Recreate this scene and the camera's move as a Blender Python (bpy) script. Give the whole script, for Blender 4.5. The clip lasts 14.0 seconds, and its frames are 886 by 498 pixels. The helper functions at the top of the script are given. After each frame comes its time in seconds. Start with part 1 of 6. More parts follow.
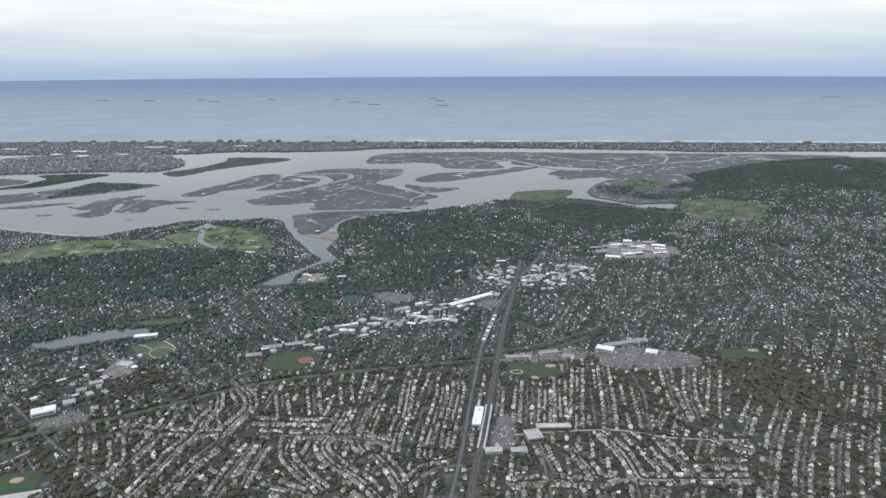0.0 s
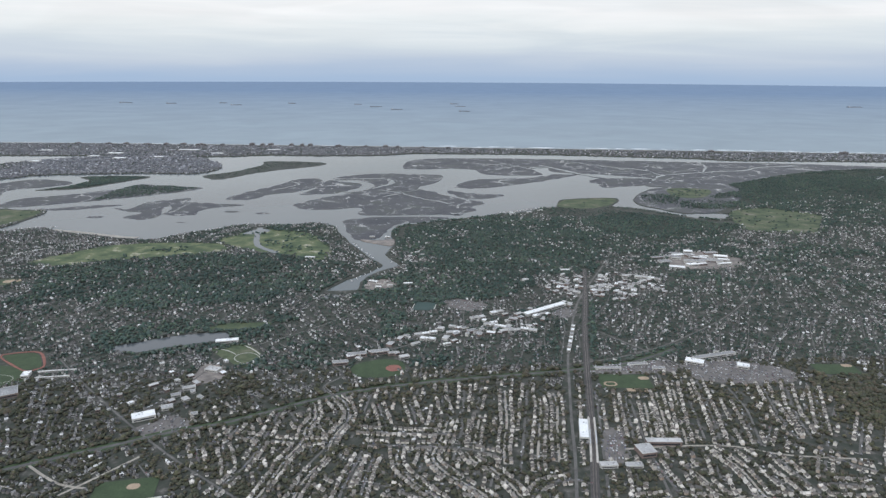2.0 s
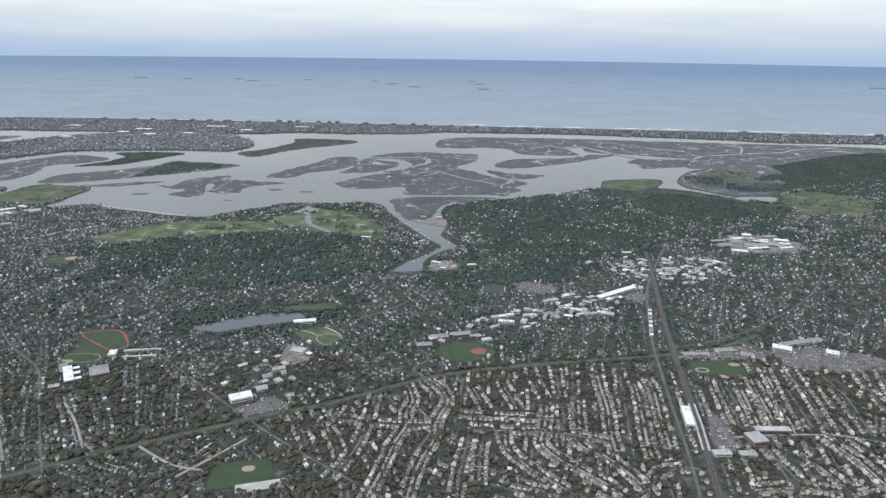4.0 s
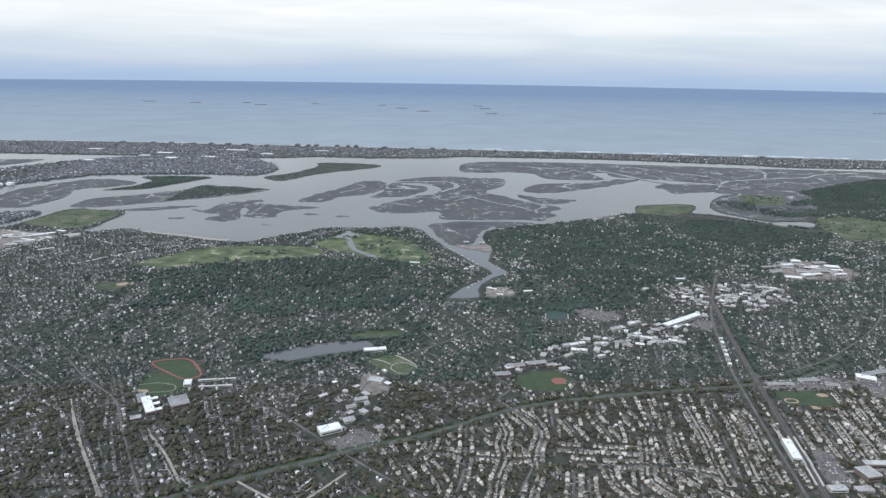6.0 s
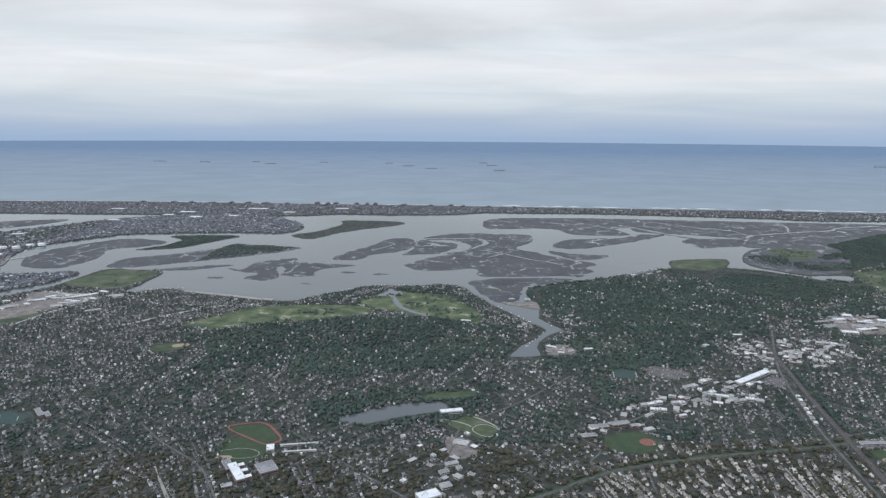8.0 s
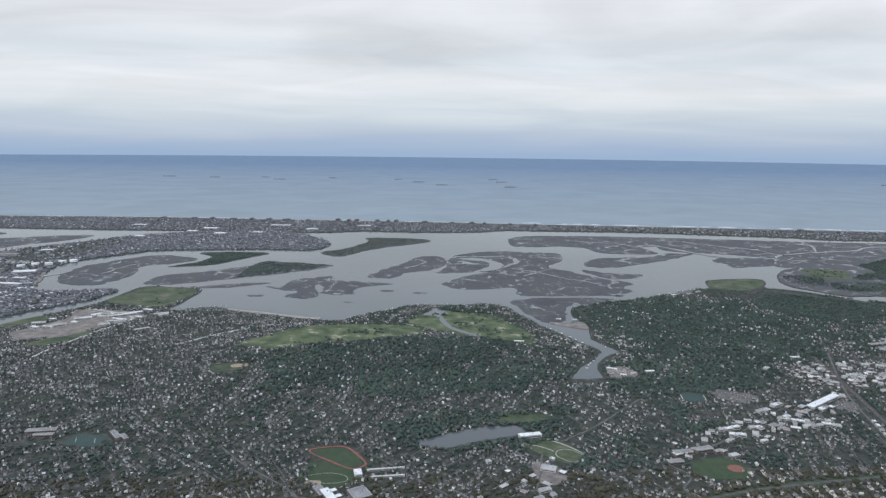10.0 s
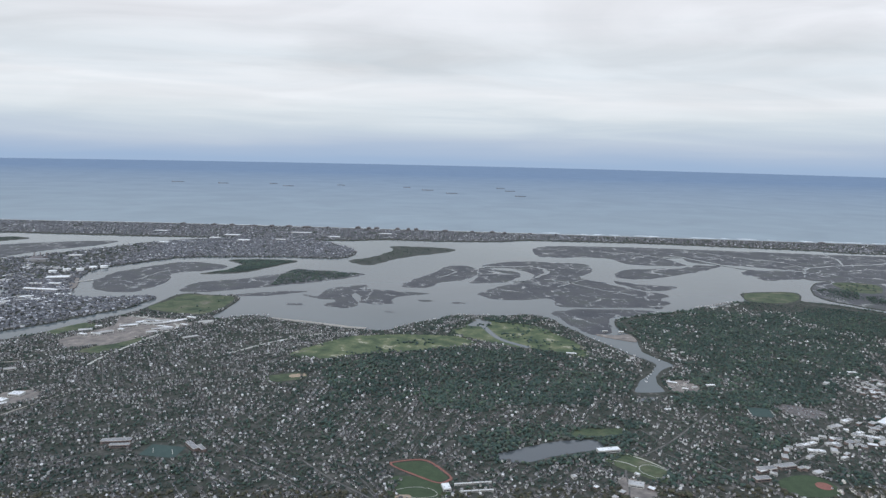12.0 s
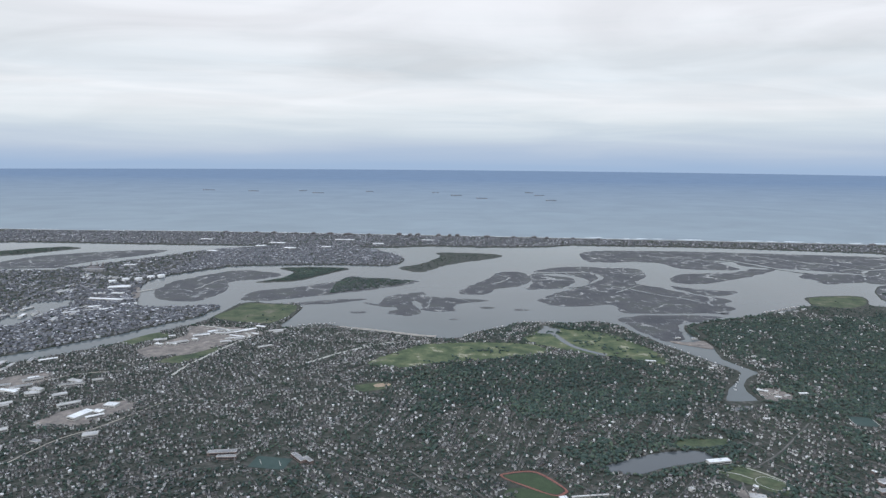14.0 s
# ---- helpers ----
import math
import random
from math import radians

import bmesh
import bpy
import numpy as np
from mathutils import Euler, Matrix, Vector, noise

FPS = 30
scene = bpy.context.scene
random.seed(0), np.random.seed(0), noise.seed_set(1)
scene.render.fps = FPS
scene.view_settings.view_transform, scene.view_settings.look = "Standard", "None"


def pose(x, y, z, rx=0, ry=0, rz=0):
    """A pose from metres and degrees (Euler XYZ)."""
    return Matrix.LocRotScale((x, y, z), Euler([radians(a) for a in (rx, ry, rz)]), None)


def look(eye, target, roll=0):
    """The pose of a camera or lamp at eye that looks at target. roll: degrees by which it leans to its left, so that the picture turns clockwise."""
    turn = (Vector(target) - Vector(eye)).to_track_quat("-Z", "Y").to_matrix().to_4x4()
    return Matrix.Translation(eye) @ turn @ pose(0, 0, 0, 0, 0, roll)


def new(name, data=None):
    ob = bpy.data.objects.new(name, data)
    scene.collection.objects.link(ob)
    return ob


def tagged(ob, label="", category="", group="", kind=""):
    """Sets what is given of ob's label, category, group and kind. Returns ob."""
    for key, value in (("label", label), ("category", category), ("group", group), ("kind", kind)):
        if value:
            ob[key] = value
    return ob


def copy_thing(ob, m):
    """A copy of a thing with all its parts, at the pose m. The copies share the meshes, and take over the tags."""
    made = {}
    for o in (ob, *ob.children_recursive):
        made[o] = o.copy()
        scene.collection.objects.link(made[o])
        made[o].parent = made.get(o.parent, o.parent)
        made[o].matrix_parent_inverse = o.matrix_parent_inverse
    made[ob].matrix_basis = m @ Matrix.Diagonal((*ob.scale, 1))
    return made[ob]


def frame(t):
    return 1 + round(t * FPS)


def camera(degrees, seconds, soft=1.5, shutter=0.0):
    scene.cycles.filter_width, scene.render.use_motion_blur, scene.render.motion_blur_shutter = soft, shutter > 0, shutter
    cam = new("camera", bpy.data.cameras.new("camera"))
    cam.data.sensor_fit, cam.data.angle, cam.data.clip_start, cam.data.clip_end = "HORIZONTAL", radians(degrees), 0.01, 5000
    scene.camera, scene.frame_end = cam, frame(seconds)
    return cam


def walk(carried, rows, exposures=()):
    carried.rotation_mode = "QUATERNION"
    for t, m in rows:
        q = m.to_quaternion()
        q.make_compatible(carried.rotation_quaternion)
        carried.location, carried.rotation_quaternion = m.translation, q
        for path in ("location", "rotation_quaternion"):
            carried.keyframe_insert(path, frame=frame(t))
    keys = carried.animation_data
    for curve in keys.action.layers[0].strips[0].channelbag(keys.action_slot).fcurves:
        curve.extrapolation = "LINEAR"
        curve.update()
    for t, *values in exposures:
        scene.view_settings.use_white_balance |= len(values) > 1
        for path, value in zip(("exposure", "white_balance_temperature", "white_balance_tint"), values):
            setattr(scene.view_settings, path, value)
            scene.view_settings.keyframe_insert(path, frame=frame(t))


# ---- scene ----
cam = camera(67.5, 14.0, soft=1.4)
PATH = [
    (0, (20.753, -10.848, 73.771), (20.908, -8.926, 73.239), -0.3),
    (0.5, (15.534, -10.076, 73.867), (15.68, -8.154, 73.333), -0.0),
    (1, (10.343, -9.305, 73.975), (10.476, -7.375, 73.467), 0.0),
    (1.5, (5.2, -8.447, 74.098), (5.326, -6.514, 73.603), 0.1),
    (2, (0.048, -7.596, 74.162), (0.175, -5.668, 73.645), 0.3),
    (2.5, (-5.127, -6.732, 74.205), (-5.008, -4.812, 73.659), 0.5),
    (3, (-10.238, -5.875, 74.223), (-10.132, -3.957, 73.666), 0.4),
    (3.2, (-12.274, -5.495, 74.228), (-12.172, -3.584, 73.648), 0.5),
    (5.3, (-33.406, -1.313, 74.336), (-33.285, 0.601, 73.766), 1.2),
    (5.5, (-35.474, -0.968, 74.355), (-35.352, 0.952, 73.811), 1.0),
    (6, (-40.746, -0.32, 74.475), (-40.632, 1.61, 73.962), 0.9),
    (6.5, (-46.031, 0.093, 74.623), (-45.934, 2.031, 74.139), 0.7),
    (7, (-51.319, 0.484, 74.81), (-51.225, 2.435, 74.38), 0.1),
    (7.5, (-56.548, 0.948, 74.971), (-56.447, 2.908, 74.583), 0.0),
    (8, (-61.784, 1.398, 75.11), (-61.665, 3.363, 74.76), 0.4),
    (8.2, (-63.89, 1.591, 75.162), (-63.768, 3.558, 74.822), 0.5),
    (10.3, (-86.258, 3.706, 76.856), (-86.139, 5.679, 76.552), 0.8),
    (10.5, (-88.407, 3.933, 76.9), (-88.287, 5.906, 76.596), 1.2),
    (11, (-93.837, 4.572, 77.034), (-93.715, 6.543, 76.714), 1.6),
    (11.5, (-99.26, 5.069, 77.195), (-99.137, 7.041, 76.886), 1.7),
    (12, (-104.64, 5.57, 77.352), (-104.515, 7.546, 77.071), 1.3),
    (12.5, (-110.09, 6.292, 77.514), (-109.977, 8.271, 77.242), 1.2),
    (13, (-115.594, 7.071, 77.727), (-115.471, 9.042, 77.408), 1.6),
    (13.5, (-121.116, 7.729, 77.895), (-120.991, 9.699, 77.574), 1.6),
    (14, (-126.682, 8.24, 77.986), (-126.616, 10.221, 77.718), 0.5),
]
walk(cam, [(t, look(eye, target, roll)) for t, eye, target, roll in PATH],
     exposures=((0.0, 0.24, 6420, 10), (1.5, 0.26, 6420, 10), (2.0, 0.13, 6420, 10), (2.5, 0.24, 6410, 10), (3.0, 0.22, 6400, 10), (5.5, 0.36, 6340, 10), (6.0, 0.24, 6310, 10), (6.5, 0.25, 6290, 10), (7.0, 0.01, 6280, 10), (8.0, 0.0, 6240, 10),
                (10.5, -0.02, 6230, 10), (12.5, 0.02, 6230, 10), (13.0, -0.02, 6230, 10), (14.0, 0.06, 6230, 10)))

# The land is modelled at about one tenth of its true size, heights and distances alike.

# ---- world, sun, exposure ----
def srgb(r, g, b):
    """Linear colour from 0-255 values."""
    return tuple(((c / 255 + 0.055) / 1.055) ** 2.4 if c > 10 else c / 3295 for c in (r, g, b))


world = bpy.data.worlds.new("overcast_sky")
scene.world = world
world.use_nodes = True
wn, wl = world.node_tree.nodes, world.node_tree.links
wn.clear()
w_out = wn.new("ShaderNodeOutputWorld")
w_tex = wn.new("ShaderNodeTexCoord")
w_sep = wn.new("ShaderNodeSeparateXYZ")
wl.new(w_tex.outputs["Generated"], w_sep.inputs[0])
w_map = wn.new("ShaderNodeMapping")
w_map.inputs["Scale"].default_value = (1.6, 1.6, 22.0)
wl.new(w_tex.outputs["Generated"], w_map.inputs["Vector"])
w_noise = wn.new("ShaderNodeTexNoise")
w_noise.inputs["Scale"].default_value = 1.7
w_noise.inputs["Detail"].default_value = 6
w_noise.inputs["Roughness"].default_value = 0.52
w_noise.inputs["Distortion"].default_value = 0.5
wl.new(w_map.outputs[0], w_noise.inputs["Vector"])
# the layers of the cloud deck waver with the noise
w_wave = wn.new("ShaderNodeMath")
w_wave.operation = "MULTIPLY_ADD"
w_centre = wn.new("ShaderNodeMath")
w_centre.operation = "SUBTRACT"
w_centre.inputs[1].default_value = 0.5
wl.new(w_noise.outputs["Fac"], w_centre.inputs[0])
w_calm = wn.new("ShaderNodeMapRange")
w_calm.inputs["From Min"].default_value, w_calm.inputs["From Max"].default_value = -0.02, 0.12
w_calm.inputs["To Min"].default_value, w_calm.inputs["To Max"].default_value = 0.012, 0.12
wl.new(w_sep.outputs["Z"], w_calm.inputs["Value"])
wl.new(w_centre.outputs[0], w_wave.inputs[0])
wl.new(w_calm.outputs[0], w_wave.inputs[1])
wl.new(w_sep.outputs["Z"], w_wave.inputs[2])
w_lift = wn.new("ShaderNodeMapRange")
w_lift.inputs["From Min"].default_value = -0.05
w_lift.inputs["From Max"].default_value = 0.35
wl.new(w_wave.outputs[0], w_lift.inputs["Value"])
w_ramp = wn.new("ShaderNodeValToRGB")
sky_steps = ((0.0, (160, 182, 208)), (0.10, (162, 183, 209)), (0.135, (174, 190, 211)), (0.17, (190, 201, 215)),
             (0.215, (206, 215, 222)), (0.27, (226, 231, 233)), (0.33, (238, 239, 240)), (0.41, (225, 230, 233)), (0.5, (230, 233, 235)),
             (0.62, (239, 239, 241)), (1.0, (242, 242, 243)))
while len(w_ramp.color_ramp.elements) < len(sky_steps):
    w_ramp.color_ramp.elements.new(0.5)
for step, (at, colour) in zip(w_ramp.color_ramp.elements, sky_steps):
    step.position, step.color = at, (*srgb(*colour), 1)
wl.new(w_lift.outputs[0], w_ramp.inputs[0])
w_cloud = wn.new("ShaderNodeBackground")
# overhead the cloud is brighter and cooler than low down
w_high = wn.new("ShaderNodeMapRange")
w_high.inputs["From Min"].default_value, w_high.inputs["From Max"].default_value = 0.28, 0.75
wl.new(w_sep.outputs["Z"], w_high.inputs["Value"])
w_dome = wn.new("ShaderNodeMix")
w_dome.data_type = "RGBA"
wl.new(w_high.outputs[0], w_dome.inputs[0])
wl.new(w_ramp.outputs[0], w_dome.inputs[6])
w_dome.inputs[7].default_value = (0.86, 0.99, 1.20, 1)
wl.new(w_dome.outputs[2], w_cloud.inputs["Color"])
# thin and thick stretches of cloud
w_map2 = wn.new("ShaderNodeMapping")
w_map2.inputs["Scale"].default_value = (0.75, 1.5, 0.0)
w_rise = wn.new("ShaderNodeMath")
w_rise.operation, w_rise.inputs[1].default_value = "ADD", 0.17
wl.new(w_sep.outputs["Z"], w_rise.inputs[0])
w_deck = wn.new("ShaderNodeVectorMath")
w_deck.operation = "DIVIDE"
w_up = wn.new("ShaderNodeCombineXYZ")
for q in range(3):
    wl.new(w_rise.outputs[0], w_up.inputs[q])
wl.new(w_tex.outputs["Generated"], w_deck.inputs[0])
wl.new(w_up.outputs[0], w_deck.inputs[1])
wl.new(w_deck.outputs[0], w_map2.inputs["Vector"])
w_thick = wn.new("ShaderNodeTexNoise")
w_thick.inputs["Scale"].default_value = 1.15
w_thick.inputs["Detail"].default_value = 7
w_thick.inputs["Distortion"].default_value = 0.8
wl.new(w_map2.outputs[0], w_thick.inputs["Vector"])
w_range = wn.new("ShaderNodeMapRange")
w_range.inputs["From Min"].default_value, w_range.inputs["From Max"].default_value = 0.3, 0.7
w_range.inputs["To Min"].default_value, w_range.inputs["To Max"].default_value = 0.84, 1.08
wl.new(w_thick.outputs["Fac"], w_range.inputs["Value"])
w_even = wn.new("ShaderNodeMapRange")
w_even.inputs["From Min"].default_value, w_even.inputs["From Max"].default_value = 0.03, 0.13
wl.new(w_sep.outputs["Z"], w_even.inputs["Value"])
w_power = wn.new("ShaderNodeMix")
w_power.inputs[2].default_value = 1.0
wl.new(w_even.outputs[0], w_power.inputs[0])
wl.new(w_range.outputs[0], w_power.inputs[3])
wl.new(w_power.outputs[0], w_cloud.inputs["Strength"])
w_sky = wn.new("ShaderNodeTexSky")
w_sky.sky_type = "NISHITA"
w_sky.sun_disc = False
w_sky.sun_elevation, w_sky.sun_rotation = radians(33), radians(215)
w_blue = wn.new("ShaderNodeBackground")
wl.new(w_sky.outputs[0], w_blue.inputs["Color"])
w_blue.inputs["Strength"].default_value = 0.05
w_mix = wn.new("ShaderNodeMixShader")
w_mix.inputs[0].default_value = 0.97
wl.new(w_blue.outputs[0], w_mix.inputs[1])
wl.new(w_cloud.outputs[0], w_mix.inputs[2])
wl.new(w_mix.outputs[0], w_out.inputs["Surface"])

sun_data = bpy.data.lights.new("sun", "SUN")
sun_data.energy, sun_data.angle, sun_data.color = 1.2, radians(12), (1.0, 0.98, 0.95)
sun = new("sun", sun_data)
sun.matrix_world = look((-200, -150, 235), (0, 150, 0))


# ---- materials ----
def material(name):
    m = bpy.data.materials.new(name)
    m.use_nodes = True
    n, l = m.node_tree.nodes, m.node_tree.links
    return m, n, l, n["Principled BSDF"]


def add_noise(n, l, scale, detail=4, rough=0.55, distort=0.0, stretch=None):
    geo = n.new("ShaderNodeNewGeometry")
    node = n.new("ShaderNodeTexNoise")
    node.inputs["Scale"].default_value = scale
    node.inputs["Detail"].default_value = detail
    node.inputs["Roughness"].default_value = rough
    node.inputs["Distortion"].default_value = distort
    if stretch:
        mp = n.new("ShaderNodeMapping")
        mp.inputs["Scale"].default_value = stretch
        l.new(geo.outputs["Position"], mp.inputs["Vector"])
        l.new(mp.outputs[0], node.inputs["Vector"])
    else:
        l.new(geo.outputs["Position"], node.inputs["Vector"])
    return node


def add_ramp(n, l, source, steps):
    ramp = n.new("ShaderNodeValToRGB")
    while len(ramp.color_ramp.elements) < len(steps):
        ramp.color_ramp.elements.new(0.5)
    for step, (at, colour) in zip(ramp.color_ramp.elements, steps):
        step.position, step.color = at, (*colour, 1)
    l.new(source, ramp.inputs[0])
    return ramp


def add_mix(n, l, fac, a, b, mode="MIX"):
    mix = n.new("ShaderNodeMix")
    mix.data_type, mix.blend_type = "RGBA", mode
    for socket, value in ((0, fac), (6, a), (7, b)):
        if isinstance(value, (int, float)):
            mix.inputs[socket].default_value = value
        elif isinstance(value, tuple):
            mix.inputs[socket].default_value = (*value, 1)
        else:
            l.new(value, mix.inputs[socket])
    return mix.outputs[2]


def add_bump(n, l, bsdf, height, strength, distance):
    bump = n.new("ShaderNodeBump")
    bump.inputs["Strength"].default_value = strength
    bump.inputs["Distance"].default_value = distance
    l.new(height, bump.inputs["Height"])
    l.new(bump.outputs[0], bsdf.inputs["Normal"])


def mottled(name, steps, scale, fine=None, rough=0.9, bump=0.0, metal=0.0, fine_amount=0.5):
    """A matt surface whose colour wanders at a broad and a fine scale."""
    m, n, l, b = material(name)
    broad = add_noise(n, l, scale, 5)
    colour = add_ramp(n, l, broad.outputs["Fac"], steps).outputs[0]
    grain = add_noise(n, l, fine or scale * 9, 3)
    tone = add_ramp(n, l, grain.outputs["Fac"], ((0.3, (0.62,) * 3), (0.7, (1.3,) * 3)))
    l.new(add_mix(n, l, fine_amount, colour, tone.outputs[0], "MULTIPLY"), b.inputs["Base Color"])
    b.inputs["Roughness"].default_value, b.inputs["Metallic"].default_value = rough, metal
    if bump:
        add_bump(n, l, b, grain.outputs["Fac"], bump, 0.05)
    return m


def varied(name, steps, rough=0.8, joined=True, grain_scale=6.0):
    """One colour a piece: drawn per island of a joined mesh, or per object."""
    m, n, l, b = material(name)
    if joined:
        pick = n.new("ShaderNodeNewGeometry").outputs["Random Per Island"]
    else:
        pick = n.new("ShaderNodeObjectInfo").outputs["Random"]
    ramp = add_ramp(n, l, pick, steps)
    grain = add_noise(n, l, grain_scale, 4)
    tone = add_ramp(n, l, grain.outputs["Fac"], ((0.3, (0.72,) * 3), (0.7, (1.18,) * 3)))
    l.new(add_mix(n, l, 0.7, ramp.outputs[0], tone.outputs[0], "MULTIPLY"), b.inputs["Base Color"])
    b.inputs["Roughness"].default_value = rough
    return m


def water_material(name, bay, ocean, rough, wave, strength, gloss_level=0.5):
    """Silty inshore water; beyond the barrier island, reflected sky and haze are painted blue."""
    m, n, l, b = material(name)
    geo = n.new("ShaderNodeNewGeometry")
    at = n.new("ShaderNodeSeparateXYZ")
    l.new(geo.outputs["Position"], at.inputs[0])
    slant = n.new("ShaderNodeMath")
    slant.operation, slant.inputs[1].default_value = "MULTIPLY_ADD", 0.14
    l.new(at.outputs["X"], slant.inputs[0])
    l.new(at.outputs["Y"], slant.inputs[2])
    out = n.new("ShaderNodeMapRange")
    out.inputs["From Min"].default_value, out.inputs["From Max"].default_value = 630, 655
    l.new(slant.outputs[0], out.inputs["Value"])
    drift = add_noise(n, l, 0.012, 5, 0.6, 0.6)
    tone = add_ramp(n, l, drift.outputs["Fac"], ((0.3, (0.93,) * 3), (0.7, (1.07,) * 3)))
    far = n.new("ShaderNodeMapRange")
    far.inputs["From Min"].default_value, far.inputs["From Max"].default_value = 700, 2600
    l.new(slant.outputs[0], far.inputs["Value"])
    # bluer base towards the horizon, standing in for the low sky reflected there
    sky_tinted = add_mix(n, l, far.outputs[0], ocean, (0.196, 0.258, 0.344))
    base = add_mix(n, l, out.outputs[0], bay, sky_tinted)
    l.new(add_mix(n, l, 1.0, base, tone.outputs[0], "MULTIPLY"), b.inputs["Base Color"])
    breeze = add_noise(n, l, 0.012, 4, 0.6, 0.8)
    gloss = add_ramp(n, l, breeze.outputs["Fac"], ((0.35, (rough * 0.85,) * 3), (0.65, (rough * 1.2,) * 3)))
    l.new(gloss.outputs[0], b.inputs["Roughness"])
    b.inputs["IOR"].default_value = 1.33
    # mirror fades to none on the open sea, whose colour already holds reflected sky
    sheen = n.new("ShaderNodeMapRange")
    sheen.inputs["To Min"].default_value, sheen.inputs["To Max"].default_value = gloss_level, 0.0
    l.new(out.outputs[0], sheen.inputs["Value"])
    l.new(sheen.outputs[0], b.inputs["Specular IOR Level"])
    ripple = add_noise(n, l, wave, 3)
    add_bump(n, l, b, ripple.outputs["Fac"], strength, 0.05)
    return m


def marsh_material(name):
    """Brown spring cord-grass, cut by winding wet creeks and small pans."""
    m, n, l, b = material(name)
    broad = add_noise(n, l, 0.06, 5, 0.6)
    # grass tones are cooled: haze over the bay is put into the colour
    grass = add_ramp(n, l, broad.outputs["Fac"], ((0.3, (0.058, 0.060, 0.066)), (0.5, (0.085, 0.084, 0.088)), (0.7, (0.082, 0.087, 0.078))))
    grain = add_noise(n, l, 1.3, 4)
    tone = add_ramp(n, l, grain.outputs["Fac"], ((0.3, (0.7,) * 3), (0.7, (1.25,) * 3)))
    turf = add_mix(n, l, 0.8, grass.outputs[0], tone.outputs[0], "MULTIPLY")
    geo = n.new("ShaderNodeNewGeometry")
    warp = add_noise(n, l, 0.05, 4)
    push = n.new("ShaderNodeVectorMath")
    push.operation = "MULTIPLY_ADD"
    push.inputs[1].default_value = (30, 30, 0)
    l.new(warp.outputs["Color"], push.inputs[0])
    l.new(geo.outputs["Position"], push.inputs[2])
    cells = n.new("ShaderNodeTexVoronoi")
    cells.feature, cells.inputs["Scale"].default_value = "DISTANCE_TO_EDGE", 0.045
    l.new(push.outputs[0], cells.inputs["Vector"])
    creek = add_ramp(n, l, cells.outputs["Distance"], ((0.012, (1, 1, 1)), (0.022, (0, 0, 0))))
    some = add_noise(n, l, 0.03, 2)
    gate = add_ramp(n, l, some.outputs["Fac"], ((0.46, (0, 0, 0)), (0.52, (1, 1, 1))))
    pans = add_noise(n, l, 0.30, 4, 0.6, 0.6, (0.7, 0.45, 1))
    pan = add_ramp(n, l, pans.outputs["Fac"], ((0.60, (0, 0, 0)), (0.64, (1, 1, 1))))
    wet = add_mix(n, l, 1.0, add_mix(n, l, 1.0, creek.outputs[0], gate.outputs[0], "MULTIPLY"), pan.outputs[0], "LIGHTEN")
    l.new(add_mix(n, l, wet, turf, (0.16, 0.17, 0.17)), b.inputs["Base Color"])
    gloss = add_ramp(n, l, wet, ((0.0, (0.95,) * 3), (1.0, (0.22,) * 3)))
    l.new(gloss.outputs[0], b.inputs["Roughness"])
    return m


def foliage_material(name, steps, joined=True):
    m, n, l, b = material(name)
    pick = n.new("ShaderNodeNewGeometry").outputs["Random Per Island"] if joined else n.new("ShaderNodeObjectInfo").outputs["Random"]
    ramp = add_ramp(n, l, pick, steps)
    stand = add_noise(n, l, 0.035, 4)
    drift = add_ramp(n, l, stand.outputs["Fac"], ((0.3, (0.62, 0.68, 0.72)), (0.7, (1.26, 1.2, 1.12))))
    leaf = add_noise(n, l, 9.0, 4, 0.7)
    tone = add_ramp(n, l, leaf.outputs["Fac"], ((0.35, (0.60,) * 3), (0.65, (1.35,) * 3)))
    colour = add_mix(n, l, 0.8, ramp.outputs[0], drift.outputs[0], "MULTIPLY")
    l.new(add_mix(n, l, 0.75, colour, tone.outputs[0], "MULTIPLY"), b.inputs["Base Color"])
    b.inputs["Roughness"].default_value = 0.85
    add_bump(n, l, b, leaf.outputs["Fac"], 0.4, 0.08)
    return m


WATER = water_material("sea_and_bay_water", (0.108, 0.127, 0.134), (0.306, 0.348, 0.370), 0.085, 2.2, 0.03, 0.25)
POND = water_material("pond_water", (0.095, 0.105, 0.112), (0.095, 0.105, 0.112), 0.10, 3.0, 0.05, 0.5)
LAWNY = mottled("suburban_ground", ((0.28, (0.026, 0.034, 0.024)), (0.46, (0.040, 0.045, 0.034)), (0.58, (0.062, 0.061, 0.051)), (0.72, (0.140, 0.130, 0.116))), 0.45, 2.6, 0.95)
MARSH = marsh_material("marsh_grass")
SCRUB = mottled("dark_marsh_scrub", ((0.3, (0.042, 0.048, 0.042)), (0.7, (0.074, 0.074, 0.062))), 0.12, 1.0, 0.95)
GOLF = mottled("golf_turf", ((0.30, (0.040, 0.062, 0.032)), (0.44, (0.068, 0.095, 0.045)), (0.54, (0.110, 0.132, 0.064)), (0.62, (0.150, 0.160, 0.085)), (0.66, (0.36, 0.34, 0.26)), (0.70, (0.16, 0.165, 0.09))), 0.16, 1.2, 0.95, fine_amount=0.5)
MEADOW = mottled("green_meadow", ((0.34, (0.034, 0.054, 0.028)), (0.48, (0.070, 0.092, 0.046)), (0.58, (0.098, 0.108, 0.060)), (0.70, (0.165, 0.155, 0.115))), 0.13, 1.1, 0.95, fine_amount=0.7)
